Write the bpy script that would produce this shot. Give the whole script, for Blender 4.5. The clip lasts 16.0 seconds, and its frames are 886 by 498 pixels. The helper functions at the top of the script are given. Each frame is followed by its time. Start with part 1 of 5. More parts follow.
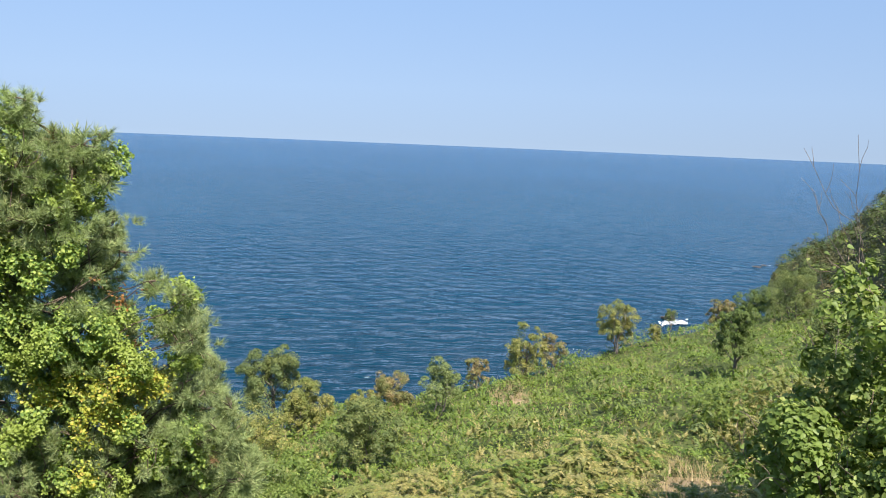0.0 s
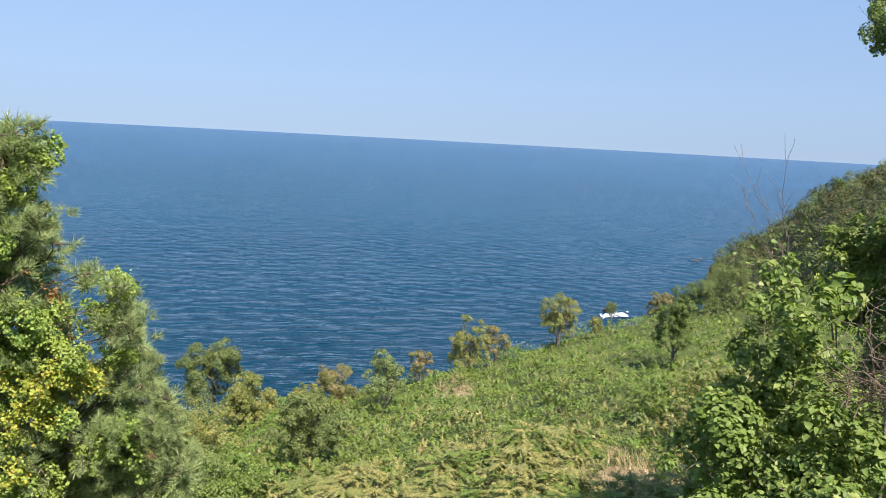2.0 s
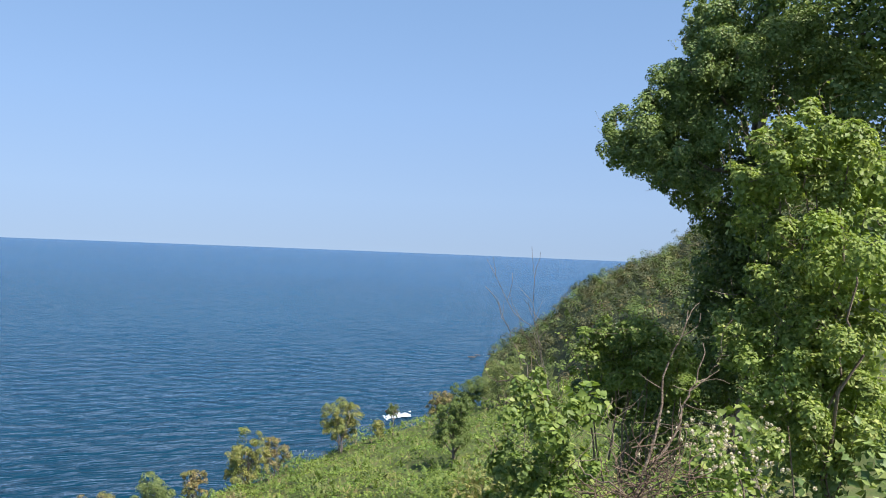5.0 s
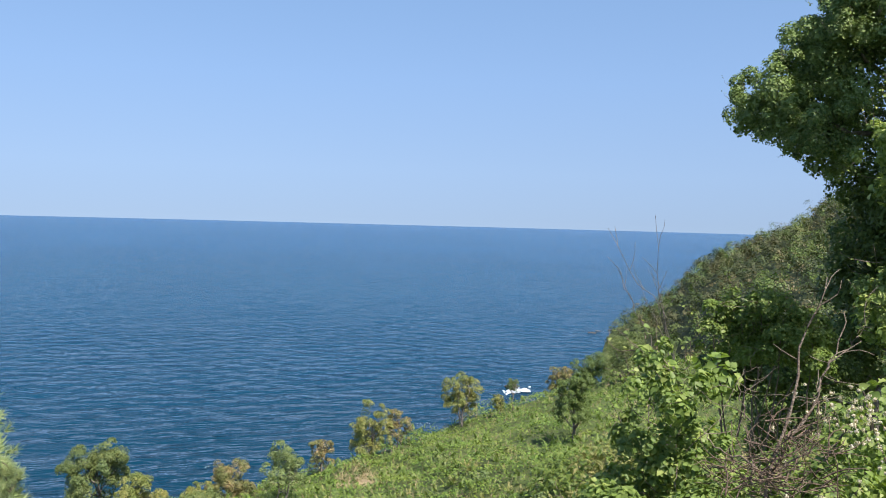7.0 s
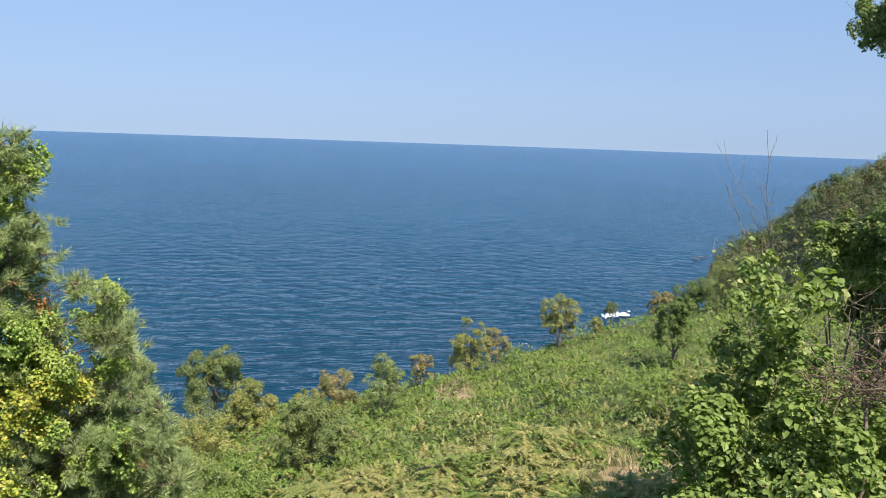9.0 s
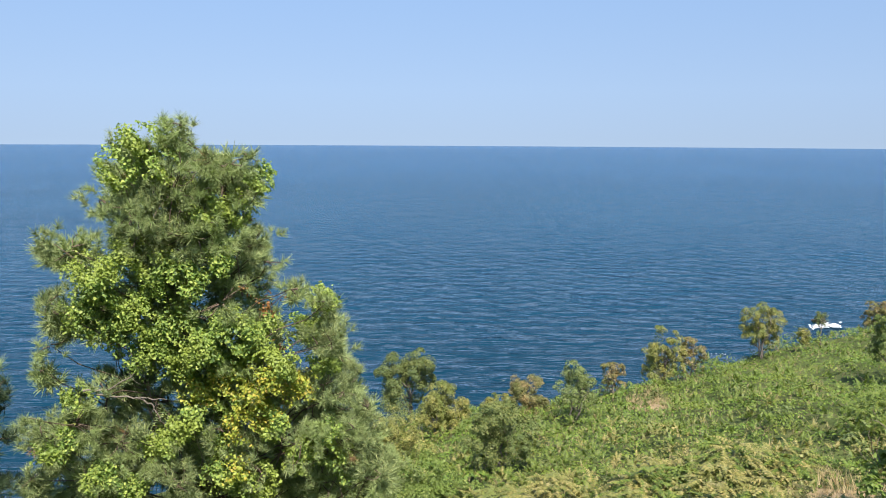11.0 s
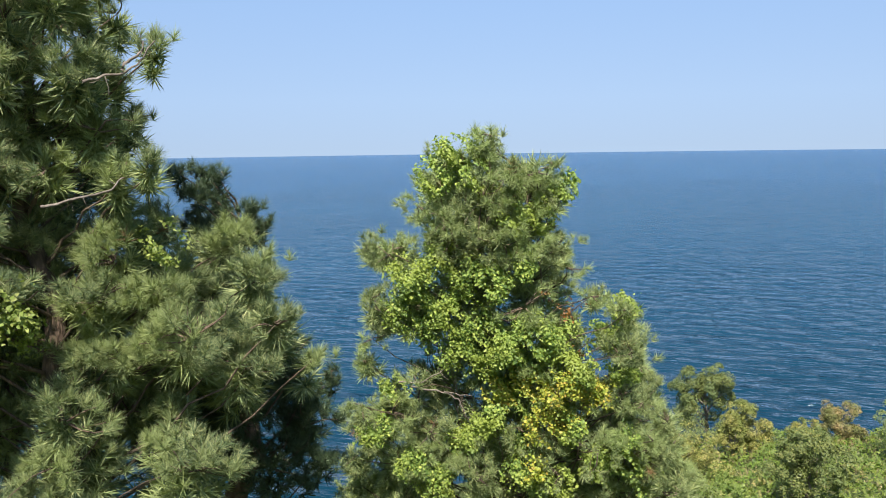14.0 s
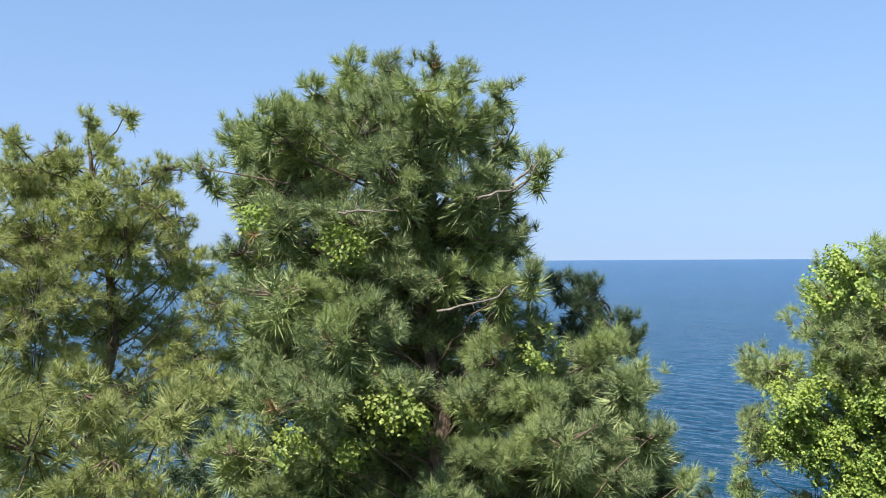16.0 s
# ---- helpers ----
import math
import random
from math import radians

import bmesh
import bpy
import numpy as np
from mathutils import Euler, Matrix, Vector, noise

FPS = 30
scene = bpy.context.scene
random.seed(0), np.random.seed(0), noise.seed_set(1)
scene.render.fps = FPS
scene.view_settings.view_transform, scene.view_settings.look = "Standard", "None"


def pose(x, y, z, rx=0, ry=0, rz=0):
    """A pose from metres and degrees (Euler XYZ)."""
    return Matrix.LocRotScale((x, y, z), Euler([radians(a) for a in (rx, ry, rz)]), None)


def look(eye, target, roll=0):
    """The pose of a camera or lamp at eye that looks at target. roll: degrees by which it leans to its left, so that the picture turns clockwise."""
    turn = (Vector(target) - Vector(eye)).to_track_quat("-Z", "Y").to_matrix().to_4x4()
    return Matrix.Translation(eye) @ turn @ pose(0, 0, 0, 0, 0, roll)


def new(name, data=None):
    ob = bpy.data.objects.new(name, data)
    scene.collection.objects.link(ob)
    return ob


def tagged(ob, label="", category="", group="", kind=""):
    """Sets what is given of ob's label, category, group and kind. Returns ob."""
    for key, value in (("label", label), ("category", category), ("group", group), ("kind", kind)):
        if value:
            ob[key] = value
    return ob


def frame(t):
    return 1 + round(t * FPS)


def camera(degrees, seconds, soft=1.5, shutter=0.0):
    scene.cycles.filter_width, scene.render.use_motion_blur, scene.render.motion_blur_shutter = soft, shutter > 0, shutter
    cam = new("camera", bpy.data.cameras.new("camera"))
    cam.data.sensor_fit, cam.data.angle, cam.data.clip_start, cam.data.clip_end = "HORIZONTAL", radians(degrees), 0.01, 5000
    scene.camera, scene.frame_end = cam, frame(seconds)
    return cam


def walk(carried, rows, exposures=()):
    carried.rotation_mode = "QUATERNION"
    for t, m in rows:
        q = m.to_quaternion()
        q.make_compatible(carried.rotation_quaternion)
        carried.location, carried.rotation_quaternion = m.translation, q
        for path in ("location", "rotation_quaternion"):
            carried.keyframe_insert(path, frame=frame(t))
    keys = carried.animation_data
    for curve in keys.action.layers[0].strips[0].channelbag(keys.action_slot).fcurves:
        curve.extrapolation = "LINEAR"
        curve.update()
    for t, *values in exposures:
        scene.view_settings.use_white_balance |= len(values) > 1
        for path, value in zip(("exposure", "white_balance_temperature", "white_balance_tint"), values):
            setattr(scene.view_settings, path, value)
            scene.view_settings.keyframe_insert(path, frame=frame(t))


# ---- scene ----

# ---------------- camera ----------------
cam = camera(55.41, 16.0, 1.0)
ROWS = [
    (0.00, 30.26, -7.46, 2.37, -0.137, 0.092, 39.946),
    (0.50, 30.41, -7.92, 2.65, -0.143, 0.090, 39.947),
    (1.00, 29.70, -7.86, 2.86, -0.131, 0.089, 39.948),
    (1.50, 28.37, -7.62, 3.01, -0.122, 0.086, 39.948),
    (2.00, 26.45, -7.76, 3.06, -0.087, 0.068, 39.955),
    (2.50, 24.46, -7.56, 3.12, -0.070, 0.078, 39.967),
    (3.00, 22.37, -6.66, 2.90, -0.065, 0.082, 39.978),
    (3.50, 19.93, -5.16, 2.34, -0.067, 0.048, 39.991),
    (4.00, 16.60, -3.42, 2.21, -0.042, 0.128, 40.023),
    (4.20, 15.29, -2.89, 2.24, -0.034, 0.152, 40.026),
    (4.62, 13.06, -1.43, 2.24, -0.015, 0.211, 40.045),
    (5.04, 11.92, -0.02, 2.30, 0.001, 0.260, 40.057),
    (5.46, 11.90, 1.00, 2.34, 0.012, 0.296, 40.062),
    (5.88, 13.00, 1.28, 2.29, 0.015, 0.316, 40.059),
    (6.30, 15.22, 0.45, 2.07, 0.007, 0.315, 40.046),
    (6.50, 16.73, -0.20, 1.92, 0.001, 0.317, 40.028),
    (7.00, 19.88, -2.03, 1.52, -0.017, 0.297, 40.015),
    (7.50, 21.71, -3.73, 1.70, -0.011, 0.274, 39.984),
    (8.00, 23.22, -5.35, 1.99, -0.016, 0.196, 39.968),
    (8.20, 23.86, -5.89, 2.03, -0.019, 0.206, 39.958),
    (8.62, 25.17, -6.95, 2.10, -0.010, 0.164, 39.952),
    (9.04, 26.64, -7.60, 1.96, 0.018, 0.122, 39.961),
    (9.46, 28.44, -7.91, 1.67, 0.050, 0.080, 39.977),
    (9.88, 30.75, -7.95, 1.30, 0.072, 0.042, 39.993),
    (10.30, 33.75, -7.80, 0.91, 0.068, 0.009, 40.003),
    (10.50, 35.37, -7.71, 0.62, 0.061, -0.001, 40.005),
    (11.00, 39.41, -7.44, 0.31, 0.033, -0.041, 40.010),
    (11.50, 43.83, -7.28, 0.38, 0.027, -0.058, 40.014),
    (12.00, 48.02, -6.88, 0.21, 0.055, -0.075, 40.019),
    (12.50, 51.62, -6.49, 0.35, 0.037, -0.080, 40.013),
    (13.00, 54.74, -6.33, 0.73, 0.026, -0.085, 40.008),
    (13.50, 56.90, -6.45, 0.63, 0.056, -0.117, 40.000),
    (14.00, 59.25, -6.88, -0.80, 0.008, -0.139, 40.021),
    (14.50, 65.01, -6.23, -1.20, -0.029, -0.148, 40.024),
    (15.00, 71.65, -4.53, -0.78, -0.009, -0.155, 40.016),
    (15.50, 76.91, -0.74, -0.37, -0.004, -0.113, 40.030),
    (16.00, 83.77, 0.37, -0.45, -0.015, -0.183, 40.071),
]


EXPOSURES = [(t, e + 0.06, k, 14.5) for t, e, k in ((0.0, 0.95, 6750), (3.5, 0.92, 6700), (5.0, 0.88, 6500), (7.0, 0.86, 6450), (8.2, 0.86, 6600), (10.3, 0.90, 6750), (13.5, 0.92, 6800), (14.5, 0.98, 6850), (15.0, 1.04, 6850), (15.5, 1.15, 6700), (16.0, 1.05, 6500))]


def aim(yaw, pitch, roll, x, y, z):
    return pose(x, y, z) @ pose(0, 0, 0, 0, 0, yaw) @ pose(0, 0, 0, 90 + pitch) @ pose(0, 0, 0, 0, 0, roll)


walk(cam, [(r[0], aim(*r[1:])) for r in ROWS], EXPOSURES)

# ---------------- sky, sun, exposure ----------------
SUN_AZ, SUN_EL = -127.0, 57.0          # degrees; azimuth counted from +Y towards -X
world = bpy.data.worlds.new("sky")
scene.world = world
world.use_nodes = True
wt = world.node_tree
wt.nodes.clear()
w_out = wt.nodes.new("ShaderNodeOutputWorld")
w_bg = wt.nodes.new("ShaderNodeBackground")
w_sky = wt.nodes.new("ShaderNodeTexSky")
w_sky.sky_type = 'NISHITA'
w_sky.sun_disc = False
w_sky.sun_elevation = radians(SUN_EL)
w_sky.sun_rotation = radians(-SUN_AZ)
w_sky.altitude = 40
w_sky.air_density, w_sky.dust_density, w_sky.ozone_density = 1.0, 1.3, 2.9
w_bg.inputs["Strength"].default_value = 0.099
w_geo = wt.nodes.new("ShaderNodeTexCoord")
w_sep = wt.nodes.new("ShaderNodeSeparateXYZ")
w_max = wt.nodes.new("ShaderNodeMath")
w_max.operation = 'MULTIPLY_ADD'        # the haze band at the horizon lies lower than in a clean sky
w_max.inputs[1].default_value, w_max.inputs[2].default_value = 0.5, 0.17
w_max.use_clamp = True
w_com = wt.nodes.new("ShaderNodeCombineXYZ")
wt.links.new(w_geo.outputs["Generated"], w_sep.inputs[0])
wt.links.new(w_sep.outputs[0], w_com.inputs[0])
wt.links.new(w_sep.outputs[1], w_com.inputs[1])
wt.links.new(w_sep.outputs[2], w_max.inputs[0])
wt.links.new(w_max.outputs[0], w_com.inputs[2])
wt.links.new(w_com.outputs[0], w_sky.inputs[0])
w_haze = wt.nodes.new("ShaderNodeValToRGB")     # thin grey-violet haze low over the horizon
for k in range(2):
    w_haze.color_ramp.elements.new(0.5)
for k, (p, c) in zip(w_haze.color_ramp.elements, ((0.0, (0.90, 0.83, 0.79)), (0.055, (0.97, 0.93, 0.90)), (0.16, (0.96, 0.99, 1.0)), (0.35, (0.89, 0.99, 1.0)))):
    k.position, k.color = p, (*c, 1)
w_mul = wt.nodes.new("ShaderNodeMix")
w_mul.data_type, w_mul.blend_type = 'RGBA', 'MULTIPLY'
w_mul.inputs[0].default_value = 1.0
wt.links.new(w_sep.outputs[2], w_haze.inputs[0])
wt.links.new(w_sky.outputs[0], w_mul.inputs[6])
wt.links.new(w_haze.outputs[0], w_mul.inputs[7])
wt.links.new(w_mul.outputs[2], w_bg.inputs[0])
wt.links.new(w_bg.outputs[0], w_out.inputs[0])

sun = new("sun", bpy.data.lights.new("sun", 'SUN'))
sun.data.energy, sun.data.angle, sun.data.color = 4.8, radians(0.55), (1.0, 0.95, 0.86)
sun_dir = Vector((-math.sin(radians(SUN_AZ)) * math.cos(radians(SUN_EL)), math.cos(radians(SUN_AZ)) * math.cos(radians(SUN_EL)), math.sin(radians(SUN_EL))))
sun.matrix_world = look(sun_dir * 100 + Vector((0, 0, 40)), (0, 0, 40))


# ---------------- materials ----------------
def nodes_of(name):
    m = bpy.data.materials.new(name)
    m.use_nodes = True
    t = m.node_tree
    t.nodes.clear()
    return m, t


def ramp(t, fac, stops):
    n = t.nodes.new("ShaderNodeValToRGB")
    e = n.color_ramp.elements
    while len(e) < len(stops):
        e.new(0.5)
    for k, (p, c) in zip(e, stops):
        k.position, k.color = p, (*c, 1)
    t.links.new(fac, n.inputs[0])
    return n.outputs[0]


def noise_of(t, scale, detail=3.0, vec=None, rough=0.5):
    n = t.nodes.new("ShaderNodeTexNoise")
    n.inputs["Scale"].default_value, n.inputs["Detail"].default_value, n.inputs["Roughness"].default_value = scale, detail, rough
    if vec is None:
        vec = t.nodes.new("ShaderNodeNewGeometry").outputs["Position"]
    t.links.new(vec, n.inputs["Vector"])
    return n.outputs[0]


def mixc(t, fac, a, b, mode='MIX'):
    n = t.nodes.new("ShaderNodeMix")
    n.data_type, n.blend_type = 'RGBA', mode
    for s, v in ((n.inputs[0], fac), (n.inputs[6], a), (n.inputs[7], b)):
        if isinstance(v, (int, float)):
            s.default_value = v
        elif isinstance(v, tuple):
            s.default_value = (*v, 1)
        else:
            t.links.new(v, s)
    return n.outputs[2]


def leaf_material(name, stops, patch=None, patch_scale=0.6, through_light=0.3, rough=0.5, gloss=0.35):
    """Foliage: every leaf its own shade, larger patches of another one, some light through the blade."""
    m, t = nodes_of(name)
    geo = t.nodes.new("ShaderNodeNewGeometry")
    info = t.nodes.new("ShaderNodeObjectInfo")
    add = t.nodes.new("ShaderNodeMath")
    t.links.new(geo.outputs["Random Per Island"], add.inputs[0])
    t.links.new(info.outputs["Random"], add.inputs[1])
    fract = t.nodes.new("ShaderNodeMath")
    fract.operation = 'FRACT'
    t.links.new(add.outputs[0], fract.inputs[0])
    col = ramp(t, fract.outputs[0], [(p, (c[0] * 1.15, c[1], c[2])) for p, c in stops])
    if patch:
        f = noise_of(t, patch_scale, 2.0)
        f = ramp(t, f, [(0.45, (0, 0, 0)), (0.65, (1, 1, 1))])
        col = mixc(t, f, col, patch)
    fine = noise_of(t, 25.0, 2.0)
    fine = ramp(t, fine, [(0.3, (0.75, 0.75, 0.75)), (0.7, (1.15, 1.15, 1.15))])
    col = mixc(t, 1.0, col, fine, 'MULTIPLY')
    b = t.nodes.new("ShaderNodeBsdfPrincipled")
    b.inputs["Roughness"].default_value = rough
    b.inputs["Specular IOR Level"].default_value = gloss
    t.links.new(col, b.inputs["Base Color"])
    tr = t.nodes.new("ShaderNodeBsdfTranslucent")
    t.links.new(mixc(t, 1.0, col, (1.0, 1.05, 0.5), 'MULTIPLY'), tr.inputs["Color"])
    mx = t.nodes.new("ShaderNodeMixShader")
    mx.inputs[0].default_value = through_light
    o = t.nodes.new("ShaderNodeOutputMaterial")
    t.links.new(b.outputs[0], mx.inputs[1])
    t.links.new(tr.outputs[0], mx.inputs[2])
    t.links.new(mx.outputs[0], o.inputs[0])
    return m


def solid_material(name, stops, scale=6.0, rough=0.85, bump=0.4, bump_scale=30.0, stretch=(1, 1, 1)):
    m, t = nodes_of(name)
    geo = t.nodes.new("ShaderNodeNewGeometry")
    mp = t.nodes.new("ShaderNodeMapping")
    mp.inputs["Scale"].default_value = stretch
    t.links.new(geo.outputs["Position"], mp.inputs[0])
    col = ramp(t, noise_of(t, scale, 5.0, mp.outputs[0], 0.65), stops)
    big = ramp(t, noise_of(t, scale * 0.12, 2.0), [(0.3, (0.75, 0.75, 0.75)), (0.7, (1.2, 1.2, 1.2))])
    col = mixc(t, 1.0, col, big, 'MULTIPLY')
    b = t.nodes.new("ShaderNodeBsdfPrincipled")
    b.inputs["Roughness"].default_value = rough
    b.inputs["Specular IOR Level"].default_value = 0.15
    t.links.new(col, b.inputs["Base Color"])
    bp = t.nodes.new("ShaderNodeBump")
    bp.inputs["Strength"].default_value = bump
    bp.inputs["Distance"].default_value = 0.05
    t.links.new(noise_of(t, bump_scale, 4.0, mp.outputs[0]), bp.inputs["Height"])
    t.links.new(bp.outputs[0], b.inputs["Normal"])
    o = t.nodes.new("ShaderNodeOutputMaterial")
    t.links.new(b.outputs[0], o.inputs[0])
    return m


def sea_material():
    m, t = nodes_of("sea_water")
    geo = t.nodes.new("ShaderNodeNewGeometry")
    b = t.nodes.new("ShaderNodeBsdfPrincipled")
    b.inputs["IOR"].default_value = 1.33
    b.inputs["Specular IOR Level"].default_value = 0.0
    b.inputs["Roughness"].default_value = 0.08
    mp = t.nodes.new("ShaderNodeMapping")
    mp.vector_type = 'TEXTURE'               # crests run across the view of the open sea
    mp.inputs["Rotation"].default_value = (0, 0, radians(38))
    mp.inputs["Scale"].default_value = (2.6, 1.0, 1.0)
    t.links.new(geo.outputs["Position"], mp.inputs[0])
    swell = noise_of(t, 0.13, 3.0, mp.outputs[0], 0.6)
    chop = noise_of(t, 0.55, 3.0, mp.outputs[0], 0.6)
    b1 = t.nodes.new("ShaderNodeBump")
    b1.inputs["Strength"].default_value, b1.inputs["Distance"].default_value = 1.0, 2.8
    t.links.new(swell, b1.inputs["Height"])
    b2 = t.nodes.new("ShaderNodeBump")
    b2.inputs["Strength"].default_value, b2.inputs["Distance"].default_value = 1.0, 0.8
    t.links.new(chop, b2.inputs["Height"])
    t.links.new(b1.outputs[0], b2.inputs["Normal"])
    t.links.new(b2.outputs[0], b.inputs["Normal"])
    wide = ramp(t, noise_of(t, 0.006, 3.0), [(0.3, (0.9, 0.9, 0.9)), (0.7, (1.1, 1.1, 1.1))])
    far = t.nodes.new("ShaderNodeVectorMath")        # base colour brightens with distance, in place of haze and sheen near the horizon
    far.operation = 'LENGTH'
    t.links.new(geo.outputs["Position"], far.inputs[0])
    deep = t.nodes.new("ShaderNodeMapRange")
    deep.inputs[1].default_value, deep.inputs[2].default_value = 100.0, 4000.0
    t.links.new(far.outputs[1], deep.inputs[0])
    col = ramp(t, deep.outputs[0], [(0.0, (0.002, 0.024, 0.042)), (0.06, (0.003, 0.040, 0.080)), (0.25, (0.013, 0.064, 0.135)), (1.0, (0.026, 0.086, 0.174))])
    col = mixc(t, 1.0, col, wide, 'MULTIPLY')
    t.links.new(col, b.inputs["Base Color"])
    o = t.nodes.new("ShaderNodeOutputMaterial")
    gloss = t.nodes.new("ShaderNodeBsdfGlossy")      # ruffled water mirrors less than a calm sheet near the horizon
    gloss.inputs["Color"].default_value = (0.92, 0.95, 1.0, 1)
    gloss.inputs["Roughness"].default_value = 0.08
    fr = t.nodes.new("ShaderNodeFresnel")
    fr.inputs["IOR"].default_value = 1.33
    half = t.nodes.new("ShaderNodeMath")
    half.operation = 'MULTIPLY'
    half.inputs[1].default_value = 0.74
    mix = t.nodes.new("ShaderNodeMixShader")
    t.links.new(b2.outputs[0], gloss.inputs["Normal"])
    t.links.new(b2.outputs[0], fr.inputs["Normal"])
    t.links.new(fr.outputs[0], half.inputs[0])
    t.links.new(half.outputs[0], mix.inputs[0])
    t.links.new(b.outputs[0], mix.inputs[1])
    t.links.new(gloss.outputs[0], mix.inputs[2])
    t.links.new(mix.outputs[0], o.inputs[0])
    return m


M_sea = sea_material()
M_foam = solid_material("sea_foam", [(0.3, (0.55, 0.62, 0.66)), (0.7, (0.82, 0.86, 0.88))], 3.0, 0.7)
M_rock = solid_material("wet_rock", [(0.3, (0.035, 0.032, 0.03)), (0.7, (0.12, 0.105, 0.09))], 1.5, 0.6, 0.8, 4.0)
M_soil = solid_material("hillside_soil", [(0.25, (0.04, 0.065, 0.018)), (0.5, (0.075, 0.10, 0.03)), (0.8, (0.14, 0.13, 0.055))], 0.9, 0.95, 0.8, 9.0)
M_earth = solid_material("bare_earth", [(0.3, (0.20, 0.145, 0.085)), (0.7, (0.36, 0.28, 0.17))], 2.5, 0.95, 0.8, 8.0)
M_straw = leaf_material("dry_grass", [(0.0, (0.25, 0.23, 0.12)), (0.6, (0.36, 0.33, 0.18)), (1.0, (0.46, 0.43, 0.25))], None, 1, 0.15, 0.7)
M_weed = leaf_material("slope_weeds", [(0.0, (0.06, 0.13, 0.024)), (0.5, (0.108, 0.212, 0.036)), (1.0, (0.19, 0.31, 0.055))], (0.19, 0.25, 0.04), 0.45, 0.3)
M_fern = leaf_material("bracken_green", [(0.0, (0.055, 0.115, 0.020)), (0.5, (0.115, 0.195, 0.036)), (1.0, (0.20, 0.28, 0.058))], (0.155, 0.22, 0.043), 0.35, 0.3)
M_fern_dry = leaf_material("bracken_turning", [(0.0, (0.12, 0.15, 0.04)), (0.5, (0.22, 0.24, 0.07)), (1.0, (0.34, 0.33, 0.13))], (0.18, 0.215, 0.055), 0.7, 0.25)
M_needle = leaf_material("pine_needles", [(0.0, (0.055, 0.11, 0.06)), (0.55, (0.17, 0.262, 0.122)), (1.0, (0.38, 0.47, 0.23))], (0.27, 0.335, 0.128), 1.3, 0.18, 0.45, 0.15)
# paler needles put the left pines' sunlit brightness into the colour
M_needle_sunlit = leaf_material("pine_needles_sunlit", [(0.0, (0.13, 0.20, 0.09)), (0.6, (0.27, 0.35, 0.145)), (1.0, (0.43, 0.50, 0.21))], (0.34, 0.385, 0.145), 1.3, 0.3, 0.45, 0.15)
# darker needles: shade of the large pine's hollows and skirt put into colour
M_needle_dark_shade = leaf_material("pine_needles_dark_shade", [(0.0, (0.03, 0.065, 0.035)), (1.0, (0.075, 0.13, 0.06))], None, 1, 0.12, 0.45)
M_needle_dry = leaf_material("pine_needles_dead", [(0.0, (0.15, 0.11, 0.05)), (1.0, (0.27, 0.20, 0.10))], None, 1, 0.15, 0.6)
M_vine = leaf_material("vine_leaves", [(0.0, (0.09, 0.19, 0.05)), (0.6, (0.205, 0.35, 0.075)), (1.0, (0.42, 0.57, 0.14))], (0.30, 0.38, 0.08), 2.0, 0.36)
M_vine_yellow = leaf_material("vine_leaves_yellow", [(0.0, (0.20, 0.32, 0.055)), (0.55, (0.32, 0.42, 0.065)), (0.9, (0.46, 0.46, 0.08)), (1.0, (0.42, 0.33, 0.08))], None, 2.0, 0.35)
M_vine_brown = leaf_material("vine_leaves_withered", [(0.0, (0.20, 0.11, 0.035)), (1.0, (0.33, 0.19, 0.06))], None, 2.0, 0.25)
M_bramble = leaf_material("bramble_leaves", [(0.0, (0.09, 0.17, 0.04)), (0.6, (0.18, 0.285, 0.068)), (1.0, (0.33, 0.43, 0.13))], (0.20, 0.285, 0.065), 1.5, 0.42)
# lightened copy of the bramble colour: puts sunlight into the leafy bush
M_leafy = leaf_material("bush_leaves_yellow_green", [(0.0, (0.12, 0.20, 0.045)), (0.6, (0.23, 0.345, 0.085)), (1.0, (0.40, 0.50, 0.16))], (0.25, 0.34, 0.08), 1.5, 0.42)
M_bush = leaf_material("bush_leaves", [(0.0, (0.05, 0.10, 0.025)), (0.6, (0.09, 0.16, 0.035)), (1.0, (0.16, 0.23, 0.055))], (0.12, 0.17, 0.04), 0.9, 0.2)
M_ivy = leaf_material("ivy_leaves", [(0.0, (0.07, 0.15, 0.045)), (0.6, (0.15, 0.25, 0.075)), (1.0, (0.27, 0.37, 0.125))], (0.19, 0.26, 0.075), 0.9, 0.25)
M_wood_far = leaf_material("woodland_leaves", [(0.0, (0.044, 0.074, 0.023)), (1.0, (0.070, 0.102, 0.033))], (0.100, 0.092, 0.038), 0.12, 0.15)
M_tree_pale = leaf_material("tree_leaves_pale", [(0.0, (0.10, 0.17, 0.05)), (0.6, (0.16, 0.24, 0.08)), (1.0, (0.24, 0.31, 0.12))], None, 1, 0.25)
# near-black sheet that paints the shade between the scrub's crowns
M_wood_shade = solid_material("woodland_shade", [(0.3, (0.016, 0.024, 0.010)), (0.7, (0.040, 0.052, 0.022))], 1.6, 0.9, 1.0, 3.0)
M_wood_brown = leaf_material("woodland_leaves_brown", [(0.0, (0.085, 0.088, 0.032)), (1.0, (0.125, 0.122, 0.048))], None, 1, 0.15)
M_needle_warm = leaf_material("pine_needles_warm", [(0.0, (0.10, 0.165, 0.07)), (0.55, (0.22, 0.325, 0.14)), (1.0, (0.39, 0.49, 0.22))], (0.29, 0.375, 0.145), 1.3, 0.22, 0.45, 0.15)
M_tree_green = leaf_material("tree_leaves_green", [(0.0, (0.08, 0.13, 0.035)), (0.6, (0.14, 0.20, 0.06)), (1.0, (0.22, 0.27, 0.08))], (0.13, 0.18, 0.06), 1.1, 0.25)
